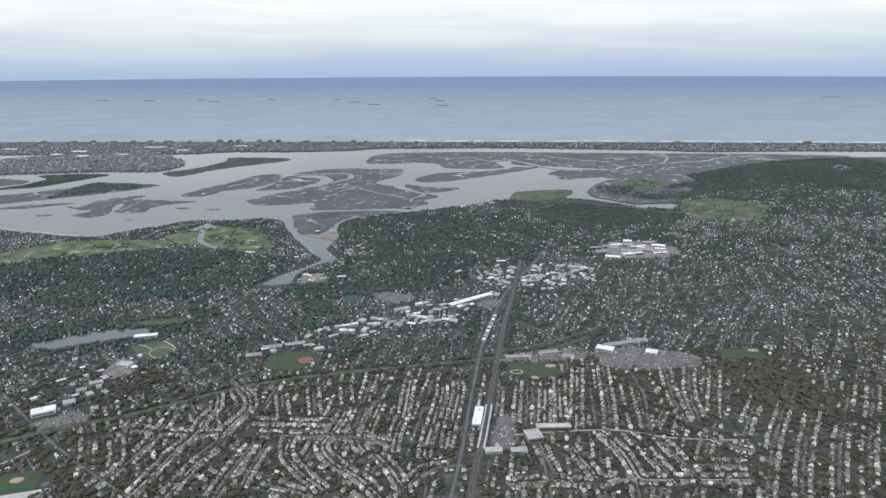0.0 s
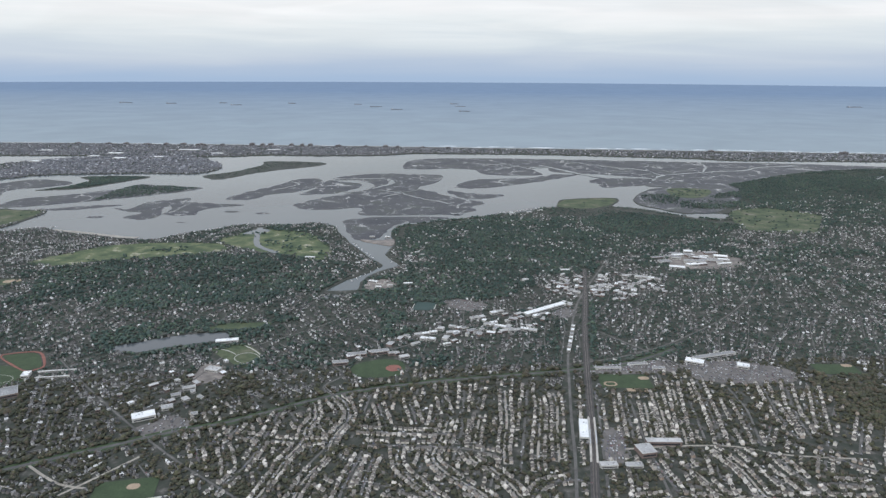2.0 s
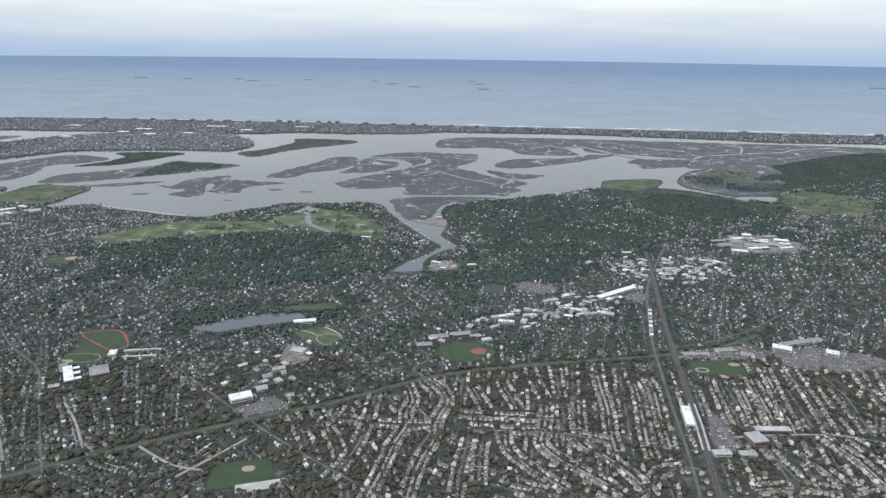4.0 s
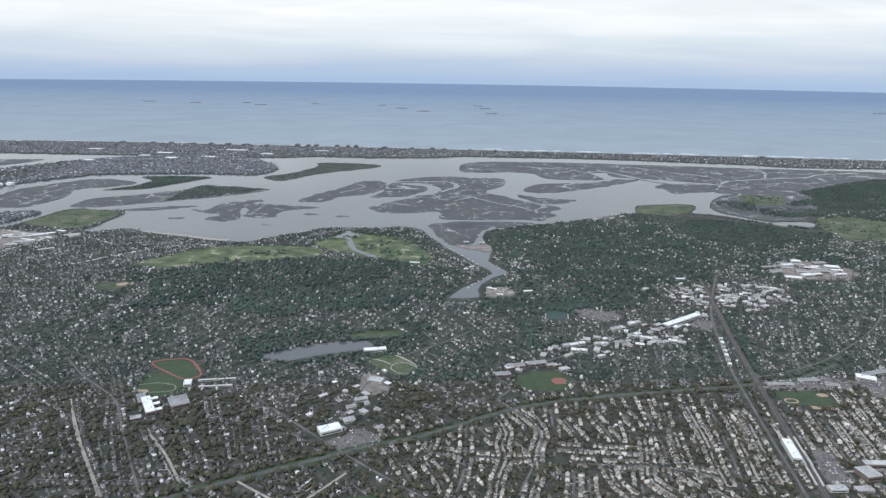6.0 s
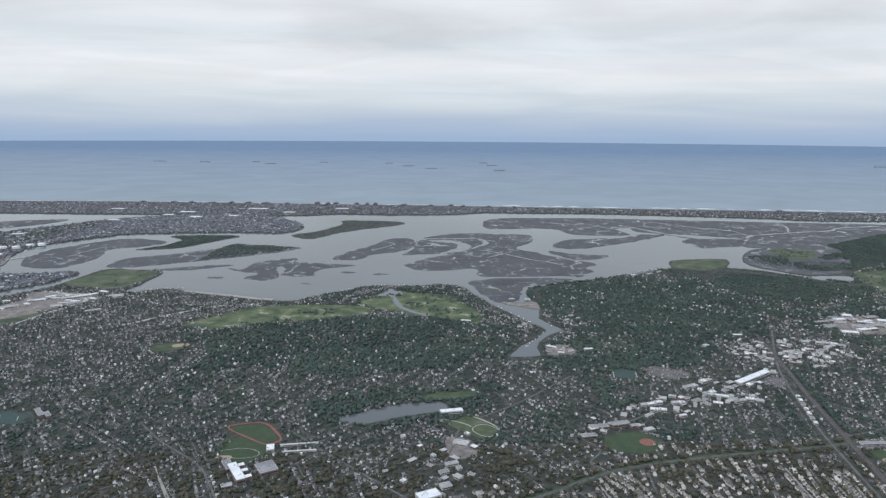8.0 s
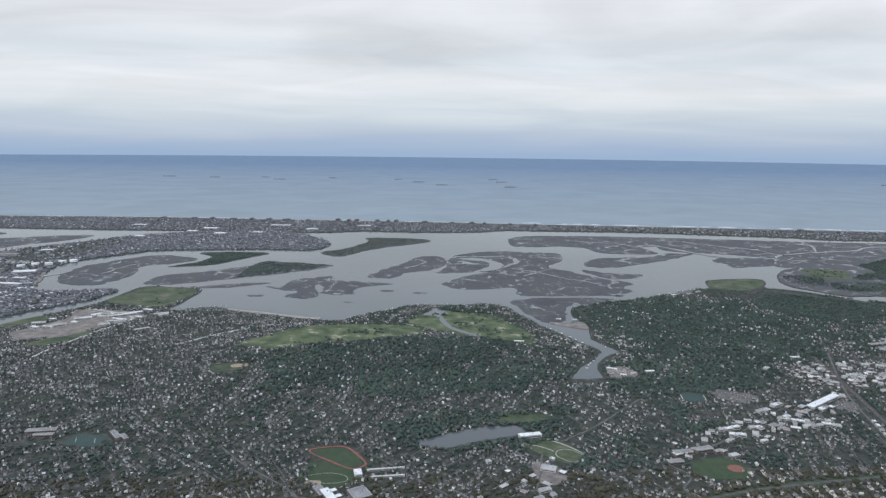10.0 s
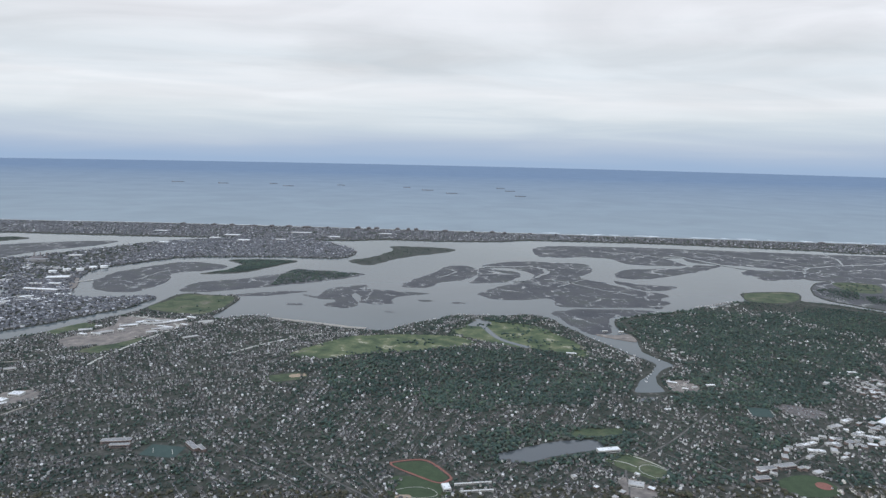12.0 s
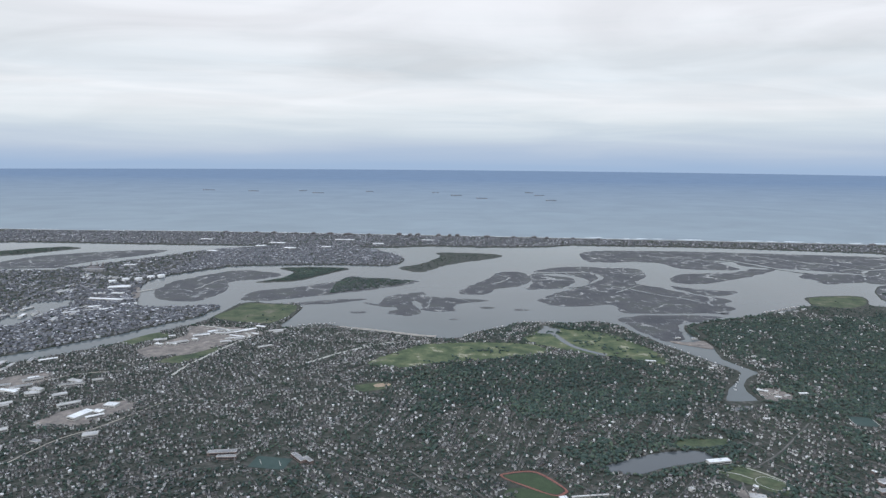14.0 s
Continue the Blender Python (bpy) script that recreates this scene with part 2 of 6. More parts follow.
TURF = mottled("sports_turf", ((0.3, (0.034, 0.054, 0.024)), (0.7, (0.052, 0.080, 0.036))), 0.4, 3.0, 0.9, fine_amount=0.5)
ARTIFICIAL = mottled("artificial_turf", ((0.3, (0.036, 0.064, 0.056)), (0.7, (0.050, 0.080, 0.071))), 0.5, 3.0, 0.9, fine_amount=0.4)
CLAY = mottled("red_running_track", ((0.3, (0.20, 0.082, 0.064)), (0.7, (0.28, 0.120, 0.092))), 1.2, 6.0, 0.9, fine_amount=0.4)
INFIELD = mottled("baseball_infield_dirt", ((0.3, (0.30, 0.225, 0.16)), (0.7, (0.40, 0.305, 0.215))), 1.2, 6.0, 0.95, fine_amount=0.3)
SAND = mottled("beach_sand", ((0.3, (0.25, 0.23, 0.20)), (0.7, (0.37, 0.34, 0.295))), 0.2, 2.0, 0.95, fine_amount=0.3)
FOAM = mottled("surf_foam", ((0.44, (0.24, 0.28, 0.30)), (0.58, (0.80, 0.82, 0.83))), 0.06, 0.8, 0.7, fine_amount=0.3)
BARE = mottled("bare_industrial_ground", ((0.3, (0.13, 0.115, 0.105)), (0.5, (0.21, 0.185, 0.165)), (0.66, (0.28, 0.24, 0.21)), (0.74, (0.48, 0.46, 0.43))), 0.3, 1.8, 0.95)
ASPHALT = mottled("worn_asphalt", ((0.3, (0.062, 0.060, 0.058)), (0.7, (0.125, 0.120, 0.114))), 0.5, 4.0, 0.9)
STREET = mottled("pale_street_concrete", ((0.3, (0.25, 0.225, 0.190)), (0.7, (0.40, 0.362, 0.306))), 0.3, 4.0, 0.9)
GREY_STREET = mottled("grey_street_asphalt", ((0.3, (0.085, 0.080, 0.074)), (0.7, (0.165, 0.155, 0.142))), 0.25, 4.0, 0.9)
PALE_ROOF = mottled("weathered_pale_roof", ((0.3, (0.30, 0.295, 0.29)), (0.5, (0.44, 0.43, 0.42)), (0.7, (0.56, 0.55, 0.54))), 0.22, 3.0, 0.8, fine_amount=0.4)
LOT = mottled("car_park_asphalt", ((0.3, (0.105, 0.097, 0.090)), (0.7, (0.19, 0.172, 0.158))), 0.4, 4.0, 0.9)
PATHWAY = mottled("pale_path", ((0.3, (0.36, 0.35, 0.31)), (0.7, (0.5, 0.48, 0.43))), 0.6, 4.0, 0.9)
BALLAST = mottled("railway_ballast", ((0.3, (0.055, 0.052, 0.050)), (0.7, (0.10, 0.092, 0.085))), 0.7, 5.0, 0.95)
CONCRETE = mottled("platform_concrete", ((0.3, (0.40, 0.37, 0.33)), (0.7, (0.55, 0.51, 0.46))), 0.8, 5.0, 0.85)
DRIVE = varied("driveway_concrete", ((0.0, (0.13, 0.125, 0.118)), (0.5, (0.27, 0.25, 0.225)), (1.0, (0.42, 0.395, 0.36))), 0.9)
RAIL = mottled("rail_steel", ((0.3, (0.16, 0.13, 0.11)), (0.7, (0.24, 0.21, 0.19))), 2.0, 9.0, 0.45, metal=0.8)
WHITE_ROOF = mottled("white_roof_membrane", ((0.3, (0.66, 0.66, 0.66)), (0.6, (0.82, 0.82, 0.81))), 0.35, 3.0, 0.7, fine_amount=0.25)
GREY_ROOF = mottled("grey_roof_gravel", ((0.3, (0.20, 0.20, 0.205)), (0.7, (0.32, 0.315, 0.31))), 0.4, 3.0, 0.9)
PINK_BRICK = mottled("brick_wall", ((0.3, (0.150, 0.115, 0.102)), (0.7, (0.22, 0.165, 0.148))), 0.6, 6.0, 0.9)
PALE_WALL = mottled("pale_render_wall", ((0.3, (0.42, 0.41, 0.39)), (0.7, (0.56, 0.55, 0.52))), 0.6, 6.0, 0.85, fine_amount=0.3)
TOWER_WALL = mottled("tower_block_wall", ((0.3, (0.13, 0.12, 0.125)), (0.7, (0.24, 0.215, 0.21))), 0.05, 1.5, 0.85)
GLASS = mottled("dark_window_glass", ((0.3, (0.03, 0.035, 0.042)), (0.7, (0.05, 0.056, 0.065))), 0.4, 2.0, 0.15, fine_amount=0.2)
METAL = mottled("galvanised_metal", ((0.3, (0.45, 0.46, 0.47)), (0.7, (0.6, 0.6, 0.61))), 0.8, 5.0, 0.5, metal=0.6)
HOUSE_WALL = varied("house_siding", ((0.0, (0.36, 0.355, 0.34)), (0.2, (0.66, 0.655, 0.63)), (0.36, (0.22, 0.21, 0.20)), (0.52, (0.42, 0.41, 0.40)), (0.66, (0.15, 0.125, 0.11)), (0.8, (0.34, 0.335, 0.33)), (0.9, (0.74, 0.73, 0.71)), (1.0, (0.80, 0.79, 0.77))))
HOUSE_ROOF = varied("house_shingles", ((0.0, (0.045, 0.045, 0.048)), (0.22, (0.080, 0.078, 0.078)), (0.38, (0.056, 0.050, 0.047)), (0.52, (0.115, 0.112, 0.110)), (0.66, (0.076, 0.068, 0.063)), (0.80, (0.165, 0.160, 0.154)), (0.92, (0.25, 0.245, 0.24)), (0.96, (0.52, 0.51, 0.50)), (1.0, (0.74, 0.73, 0.72))))
HOUSE_WALL_ONE = varied("house_siding_near", ((0.0, (0.748, 0.714, 0.649)), (0.4, (0.852, 0.826, 0.769)), (0.6, (0.582, 0.531, 0.459)), (0.8, (0.727, 0.683, 0.619)), (1.0, (0.831, 0.795, 0.740))), joined=False)
HOUSE_ROOF_ONE = varied("house_shingles_near", ((0.0, (0.077, 0.071, 0.065)), (0.3, (0.167, 0.152, 0.133)), (0.5, (0.109, 0.093, 0.079)), (0.75, (0.256, 0.233, 0.203)), (0.92, (0.384, 0.349, 0.301)), (1.0, (0.640, 0.588, 0.522))), joined=False)
ROW_ROOF = varied("row_house_shingles", ((0.0, (0.071, 0.065, 0.060)), (0.25, (0.167, 0.152, 0.133)), (0.4, (0.103, 0.086, 0.071)), (0.6, (0.243, 0.220, 0.195)), (0.75, (0.128, 0.115, 0.103)), (0.92, (0.384, 0.353, 0.313)), (1.0, (0.704, 0.649, 0.580))))
ROW_WALL = varied("row_house_siding", ((0.0, (0.748, 0.714, 0.659)), (0.35, (0.852, 0.826, 0.780)), (0.5, (0.540, 0.500, 0.440)), (0.75, (0.810, 0.775, 0.710)), (0.88, (0.353, 0.275, 0.219)), (1.0, (0.831, 0.795, 0.740))))
BRICK_ONE = mottled("chimney_brick", ((0.3, (0.24, 0.13, 0.10)), (0.7, (0.33, 0.19, 0.15))), 2.0, 9.0, 0.9)
# bluish greys paint the distance haze onto the towns across the bay
FAR_WALL = varied("hazed_shore_walls", ((0.0, (0.175, 0.181, 0.195)), (0.3, (0.279, 0.280, 0.291)), (0.55, (0.114, 0.119, 0.132)), (0.8, (0.206, 0.196, 0.195)), (0.93, (0.372, 0.372, 0.380)), (1.0, (0.681, 0.681, 0.697))))
FAR_ROOF = varied("hazed_shore_roofs", ((0.0, (0.066, 0.071, 0.086)), (0.3, (0.132, 0.137, 0.153)), (0.55, (0.083, 0.084, 0.090)), (0.78, (0.198, 0.200, 0.213)), (0.93, (0.330, 0.330, 0.343)), (1.0, (0.682, 0.682, 0.698))))
# bluer and lighter than the near foliage: distance haze is put into these leaves
HAZED_LEAF_STEPS = ((0.0, (0.036, 0.064, 0.056)), (0.22, (0.047, 0.081, 0.070)), (0.45, (0.059, 0.093, 0.078)), (0.60, (0.078, 0.089, 0.078)), (0.70, (0.089, 0.093, 0.082)), (0.80, (0.049, 0.089, 0.070)), (0.92, (0.080, 0.120, 0.082)), (1.0, (0.107, 0.141, 0.101)))
GARDEN_STEPS = ((0.0, (0.045, 0.050, 0.034)), (0.22, (0.056, 0.063, 0.039)), (0.45, (0.068, 0.068, 0.045)), (0.60, (0.094, 0.079, 0.057)), (0.70, (0.102, 0.083, 0.061)), (0.80, (0.059, 0.063, 0.039)), (0.92, (0.087, 0.089, 0.049)), (1.0, (0.112, 0.107, 0.063)))
GARDEN_LEAVES = foliage_material("garden_tree_foliage", GARDEN_STEPS)
LEAVES = foliage_material("tree_foliage", HAZED_LEAF_STEPS)
LEAVES_ONE = foliage_material("tree_foliage_near", GARDEN_STEPS, joined=False)
BARK = mottled("bark", ((0.3, (0.07, 0.055, 0.045)), (0.7, (0.13, 0.105, 0.085))), 4.0, 20.0, 0.95)
# haze over the sea is put into the hull colours, paler than the paint
HULL_HAZED = mottled("hazed_hull_paint", ((0.3, (0.16, 0.19, 0.225)), (0.7, (0.22, 0.25, 0.28))), 0.05, 0.6, 0.6)
BOOT_HAZED = mottled("hazed_boot_topping", ((0.3, (0.20, 0.165, 0.17)), (0.7, (0.25, 0.20, 0.20))), 0.05, 0.6, 0.7)
DECK = mottled("ship_deck", ((0.3, (0.12, 0.13, 0.14)), (0.7, (0.2, 0.2, 0.21))), 0.1, 1.0, 0.8)
SUPER = mottled("ship_superstructure_paint", ((0.3, (0.30, 0.32, 0.35)), (0.7, (0.42, 0.43, 0.45))), 0.1, 1.0, 0.6)
CARS = varied("parked_car_paint", ((0.0, (0.5, 0.5, 0.5)), (0.25, (0.05, 0.05, 0.055)), (0.6, (0.16, 0.16, 0.17)), (0.8, (0.6, 0.6, 0.6)), (0.88, (0.15, 0.05, 0.04)), (1.0, (0.07, 0.09, 0.15))), 0.3)


# ---- helpers for building ----
from mathutils.geometry import delaunay_2d_cdt


def part(name, bm, mat, parent=None, label="", kind=""):
    """Links a bmesh as one mesh object, under a thing if one is given."""
    data = bpy.data.meshes.new(name)
    bm.to_mesh(data)
    bm.free()
    for m in mat if isinstance(mat, (list, tuple)) else (mat,):
        data.materials.append(m)
    ob = new(name, data)
    ob.parent = parent
    return tagged(ob, label, kind=kind)


def thing(name, m, label, category, group=""):
    ob = new(name)
    ob.empty_display_size = 0.5
    ob.matrix_world = m
    return tagged(ob, label, category, group)


def box(bm, x, y, z, sx, sy, sz, turn=0.0, taper=1.0):
    """A box standing on z, centred at x, y; the top is drawn in by taper."""
    c, s = math.cos(turn), math.sin(turn)
    rings = []
    for zz, k in ((z, 1.0), (z + sz, taper)):
        ring = []
        for u, v in ((-1, -1), (1, -1), (1, 1), (-1, 1)):
            px, py = u * sx / 2 * k, v * sy / 2 * k
            ring.append(bm.verts.new((x + c * px - s * py, y + s * px + c * py, zz)))
        rings.append(ring)
    a, b = rings
    bm.faces.new(a[::-1])
    bm.faces.new(b)
    for i in range(4):
        bm.faces.new((a[i], a[(i + 1) % 4], b[(i + 1) % 4], b[i]))
    return bm


def smooth_outline(points, closed=True, step=4, rough=0.0, seed=0):
    """A Catmull-Rom curve through plan points, roughened a little like a real bank."""
    pts = [Vector((*p, 0)) for p in points]
    n = len(pts)
    out = []
    for i in range(n if closed else n - 1):
        p = [pts[(i + k) % n] if closed else pts[min(max(i + k, 0), n - 1)] for k in (-1, 0, 1, 2)]
        for j in range(step):
            t = j / step
            q = 0.5 * (2 * p[1] + (p[2] - p[0]) * t + (2 * p[0] - 5 * p[1] + 4 * p[2] - p[3]) * t * t + (3 * p[1] - p[0] - 3 * p[2] + p[3]) * t ** 3)
            if rough:
                w = noise.noise_vector(q * 0.16 + Vector((seed, 0, 0))) + 0.5 * noise.noise_vector(q * 0.5 + Vector((0, seed, 0)))
                q = q + Vector((w.x, w.y, 0)) * rough
            out.append((q.x, q.y))
    if not closed:
        out.append(tuple(points[-1]))
    return out


def plate(name, outline, z, mat, label, category, kind="structure", depth=0.5, flare=0.6, parent=None):
    """A sheet of ground with that outline, with a sloping bank down to the water."""
    bm = bmesh.new()
    area = sum(a[0] * b[1] - b[0] * a[1] for a, b in zip(outline, outline[1:] + outline[:1]))
    if area < 0:
        outline = outline[::-1]
    n = len(outline)
    top = [bm.verts.new((x, y, z)) for x, y in outline]
    low = []
    for i in range(n):
        a, b = Vector(outline[i - 1]), Vector(outline[(i + 1) % n])
        d = b - a
        out = Vector((d.y, -d.x)).normalized() if d.length else Vector((0, 0))
        low.append(bm.verts.new((outline[i][0] + out.x * flare, outline[i][1] + out.y * flare, z - depth)))
    for i in range(n):
        bm.faces.new((low[i], low[(i + 1) % n], top[(i + 1) % n], top[i]))
    flat = delaunay_2d_cdt([Vector(p) for p in outline], [], [list(range(n))], 1, 1e-4)
    made = [bm.verts.new((*v, z)) for v in flat[0]]
    for tri in flat[2]:
        face = bm.faces.new([made[q] for q in tri])
        if face.normal_update() or face.normal.z < 0:
            face.normal_flip()
    bmesh.ops.remove_doubles(bm, verts=bm.verts[:], dist=1e-4)
    ob = part(name, bm, mat, parent)
    return tagged(ob, label, category, kind=kind)


def strip(name, line, width, z, mat, label, category, kind="structure", parent=None, thick=0.06, offset=0.0):
    """A road, path or track laid along a plan line."""
    bm = bmesh.new()
    prev = None
    n = len(line)
    for i, p in enumerate(line):
        a, b = Vector(line[max(i - 1, 0)]), Vector(line[min(i + 1, n - 1)])
        d = (b - a).normalized()
        s = Vector((d.y, -d.x))
        c = Vector(p) + s * offset
        ring = [bm.verts.new((*(c + s * w), zz)) for w, zz in ((-width / 2 - thick, z - thick), (-width / 2, z), (width / 2, z), (width / 2 + thick, z - thick))]
        if prev:
            for k in range(3):
                bm.faces.new((prev[k], ring[k], ring[k + 1], prev[k + 1]))
        prev = ring
    bmesh.ops.recalc_face_normals(bm, faces=bm.faces[:])
    ob = part(name, bm, mat, parent)
    return tagged(ob, label, "" if parent else category, kind="" if parent else kind)


def inside(px, py, outline):
    """Which of the plan points lie within the outline."""
    hit = np.zeros(px.shape, bool)
    x0, y0 = outline[-1]
    for x1, y1 in outline:
        if y0 != y1:
            crosses = (y0 > py) != (y1 > py)
            hit ^= crosses & (px < (x1 - x0) * (py - y0) / (y1 - y0) + x0)
        x0, y0 = x1, y1
    return hit


def near_line(px, py, line, reach):
    hit = np.zeros(px.shape, bool)
    for (ax, ay), (bx, by) in zip(line, line[1:]):
        dx, dy = bx - ax, by - ay
        t = np.clip(((px - ax) * dx + (py - ay) * dy) / (dx * dx + dy * dy + 1e-9), 0, 1)
        hit |= (px - ax - t * dx) ** 2 + (py - ay - t * dy) ** 2 < reach * reach
    return hit


def mark_line(mask, line, reach):
    """Marks the grid cells within reach of a plan line."""
    for a, b in zip(line, line[1:]):
        lo = [int((min(a[q], b[q]) - reach - (X0, Y0)[q]) / CELL) - 1 for q in (0, 1)]
        hi = [int((max(a[q], b[q]) + reach - (X0, Y0)[q]) / CELL) + 2 for q in (0, 1)]
        sub = (slice(max(lo[0], 0), max(hi[0], 0)), slice(max(lo[1], 0), max(hi[1], 0)))
        if mask[sub].size:
            mask[sub] |= near_line(gx[sub], gy[sub], [a, b], reach)


def mark_area(mask, outline):
    xs, ys = [p[0] for p in outline], [p[1] for p in outline]
    sub = (slice(max(int((min(xs) - X0) / CELL) - 1, 0), max(int((max(xs) - X0) / CELL) + 2, 0)), slice(max(int((min(ys) - Y0) / CELL) - 1, 0), max(int((max(ys) - Y0) / CELL) + 2, 0)))
    if mask[sub].size:
        mask[sub] |= inside(gx[sub], gy[sub], outline)


def joined_mesh(name, verts, faces, mats, indices, label, category, kind="stuff"):
    """Very many small pieces as one mesh, from arrays made above."""
    data = bpy.data.meshes.new(name)
    counts = np.concatenate([np.full(len(f), f.shape[1], np.int32) for f in faces])
    loops = np.concatenate([f.ravel() for f in faces]).astype(np.int32)
    data.vertices.add(len(verts))
    data.vertices.foreach_set("co", verts.astype(np.float32).ravel())
    data.loops.add(len(loops))
    data.loops.foreach_set("vertex_index", loops)
    data.polygons.add(len(counts))
    data.polygons.foreach_set("loop_start", (np.cumsum(counts) - counts).astype(np.int32))
    data.polygons.foreach_set("loop_total", counts)
    data.polygons.foreach_set("material_index", np.concatenate([np.full(len(f), k, np.int32) for f, k in zip(faces, indices)]))
    for m in mats:
        data.materials.append(m)
    data.update(calc_edges=True)
    data.validate()
    return tagged(new(name, data), label, category, kind=kind)


# ---- the plan: shores, islands, water ----
CREEK_BANK = [(-900, 60), (-420, 160), (-330, 222), (-285, 254), (-267, 269), (-255, 282), (-246, 295), (-240, 307), (-231, 320), (-227, 343), (-222, 363),
              (-206, 361), (-191, 357), (-190, 335), (-193, 313), (-185, 311), (-172, 315), (-160, 307), (-145, 301), (-128, 293), (-114, 290), (-108, 293)]
GOLF_SHORE = [(-99, 303), (-89, 309), (-80, 318), (-70, 320), (-59, 317), (-42, 321), (-33, 314), (-29.2, 300.5), (-24.7, 287.3), (-20.5, 275.1), (-15.3, 262.9), (-11.8, 253.3), (-7.9, 246),
              (-8.2, 241.8), (-10.8, 238.2), (-14.5, 232.5), (-19.9, 226.3), (-23.5, 220.5), (-26, 214.5), (-20, 213.4), (-14.8, 214.5), (-14.5, 222), (-12.5, 229), (-8.3, 236), (-4.5, 240),
              (-0.6, 243.2), (-2, 249.7), (-4.8, 256.4), (-6.4, 261.7), (-4.6, 267.1), (-3, 276), (-3, 287)]
WOOD_SHORE = [(-4, 300), (-1, 312), (6, 316), (18, 323), (34, 329), (50, 337), (64, 342), (80, 354), (89, 359), (95, 377), (107, 382), (126, 384), (131, 377),
              (121, 358), (131, 353), (142, 342), (151, 330), (157, 324), (170, 323), (178, 334), (166, 339), (155, 337), (146, 349), (139, 361), (140, 376), (149, 394)]
FAR_BANK = [(162, 411), (182, 422), (233, 434), (300, 478), (380, 500), (470, 496), (900, 430), (900, -600), (-900, -600)]
HARBOUR_TOWN = [(-328, 540), (-313, 564), (-273, 590), (-236, 602), (-190, 596), (-155, 560), (-140, 521), (-151, 493), (-188, 496), (-248, 491), (-268, 482), (-293, 450),
                (-299, 433), (-296, 404), (-284, 372), (-272, 352), (-235, 355), (-234, 345), (-237, 331), (-246, 319), (-262, 297), (-280, 277), (-300, 258), (-345, 228)]
HARBOUR_BACK = [(-430, 190), (-900, 100), (-900, 430), (-430, 462), (-378, 474), (-355, 500)]
BARRIER = [(-900, 770), (-524, 722), (-359, 714), (-87, 682), (60, 661), (195, 641), (353, 617), (460, 598), (900, 520), (900, 470), (423, 542), (301, 553), (257, 570),
           (189, 588), (132, 602), (64, 608), (12, 613), (-18, 600), (-76, 598), (-119, 603), (-167, 592), (-264, 602), (-339, 606), (-423, 614), (-473, 619), (-900, 640)]
ISLANDS = {
    "oval": [(-280, 387), (-283, 406), (-282, 425), (-270, 450), (-254, 468), (-233, 462), (-220, 450), (-235, 433), (-247, 426), (-243, 402), (-247, 372), (-264, 369)],
    "wooded": [(-226, 478), (-206, 484), (-179, 478), (-192, 453), (-206, 430), (-231, 423), (-217, 440), (-213, 460)],
    "long": [(-226, 371), (-223, 395), (-204, 407), (-181, 427), (-174, 444), (-161, 441), (-146, 437), (-128, 429), (-147, 408), (-175, 390), (-197, 377), (-211, 370)],
    "thin": [(-194, 362), (-178, 370), (-159, 375), (-163, 369), (-182, 361)],
    "hook": [(-158, 363), (-149, 362), (-146, 379), (-127, 393), (-125, 380), (-132, 364), (-128, 345), (-131, 335), (-142, 339), (-139, 352), (-148, 356)],
    "fork": [(-130, 376), (-119, 380), (-102, 374), (-88, 371), (-107, 361), (-110, 344), (-124, 347), (-126, 362)],
    "point": [(-142, 484), (-126, 501), (-112, 537), (-111, 561), (-76, 557), (-60, 542), (-87, 515), (-109, 494), (-125, 466), (-138, 472)],
    "west": [(-104, 390), (-95, 415), (-83, 437), (-71, 463), (-57, 464), (-53, 440), (-65, 414), (-81, 405), (-89, 389)],
    "curl": [(-50, 456), (-39, 451), (-25, 437), (-37, 411), (-50, 405), (-62, 405), (-55, 422)],
    "great": [(-59, 373), (-41, 396), (-25, 411), (-16, 436), (-28, 458), (-46, 467), (-21, 487), (8, 485), (30, 478), (27, 454), (12, 424), (22, 407), (35, 386), (48, 373),
              (40, 359), (42, 350), (26, 341), (-9, 340), (-21, 342), (-22, 361), (-41, 356), (-55, 359)],
    "lower": [(-27, 328), (-4, 335), (24, 332), (12, 323), (-1, 318), (-8, 300), (-11, 291), (-20, 288), (-23, 301)],
    "upper": [(4, 516), (14, 567), (60, 577), (127, 570), (211, 554), (281, 541), (339, 531), (400, 512), (378, 497), (300, 477), (233, 433), (182, 423), (166, 428), (183, 455),
              (170, 470), (137, 486), (119, 494), (118, 518), (104, 512), (105, 480), (66, 482), (58, 507), (42, 514)],
    "strip": [(38, 429), (53, 456), (93, 465), (133, 480), (94, 447), (57, 424)],
    "bar": [(31, 412), (45, 402), (64, 397), (52, 386), (38, 388)],
    "shelf": [(133, 445), (146, 461), (178, 460), (168, 433), (136, 424), (141, 433)],
    "far_bar": [(-478, 552), (-455, 577), (-433, 588), (-418, 578), (-432, 560), (-447, 540), (-465, 533)],
    "far_flat": [(-433, 477), (-428, 528), (-382, 560), (-343, 570), (-346, 546), (-369, 515), (-381, 490), (-384, 478)],
}
LAKE = [(-78.7, 164.2), (-79, 168), (-73.2, 170.7), (-65.7, 174.6), (-57, 176.6), (-48.6, 175.6), (-51.1, 171.2), (-58, 169), (-65.5, 166.3), (-72, 163.6)]
LAKE_EDGE = [(x - 0.3, y + 0.3) for x, y in LAKE[:6]] + [(x + 0.2, y - 1.2) for x, y in LAKE[6:]]
CANAL = [(-68, 312), (-66, 294), (-62, 277), (-52, 265)]
RAILWAY = [(20, 40), (31, 80), (35, 96), (39, 111), (45, 136), (54, 172), (61, 197), (71, 235)]
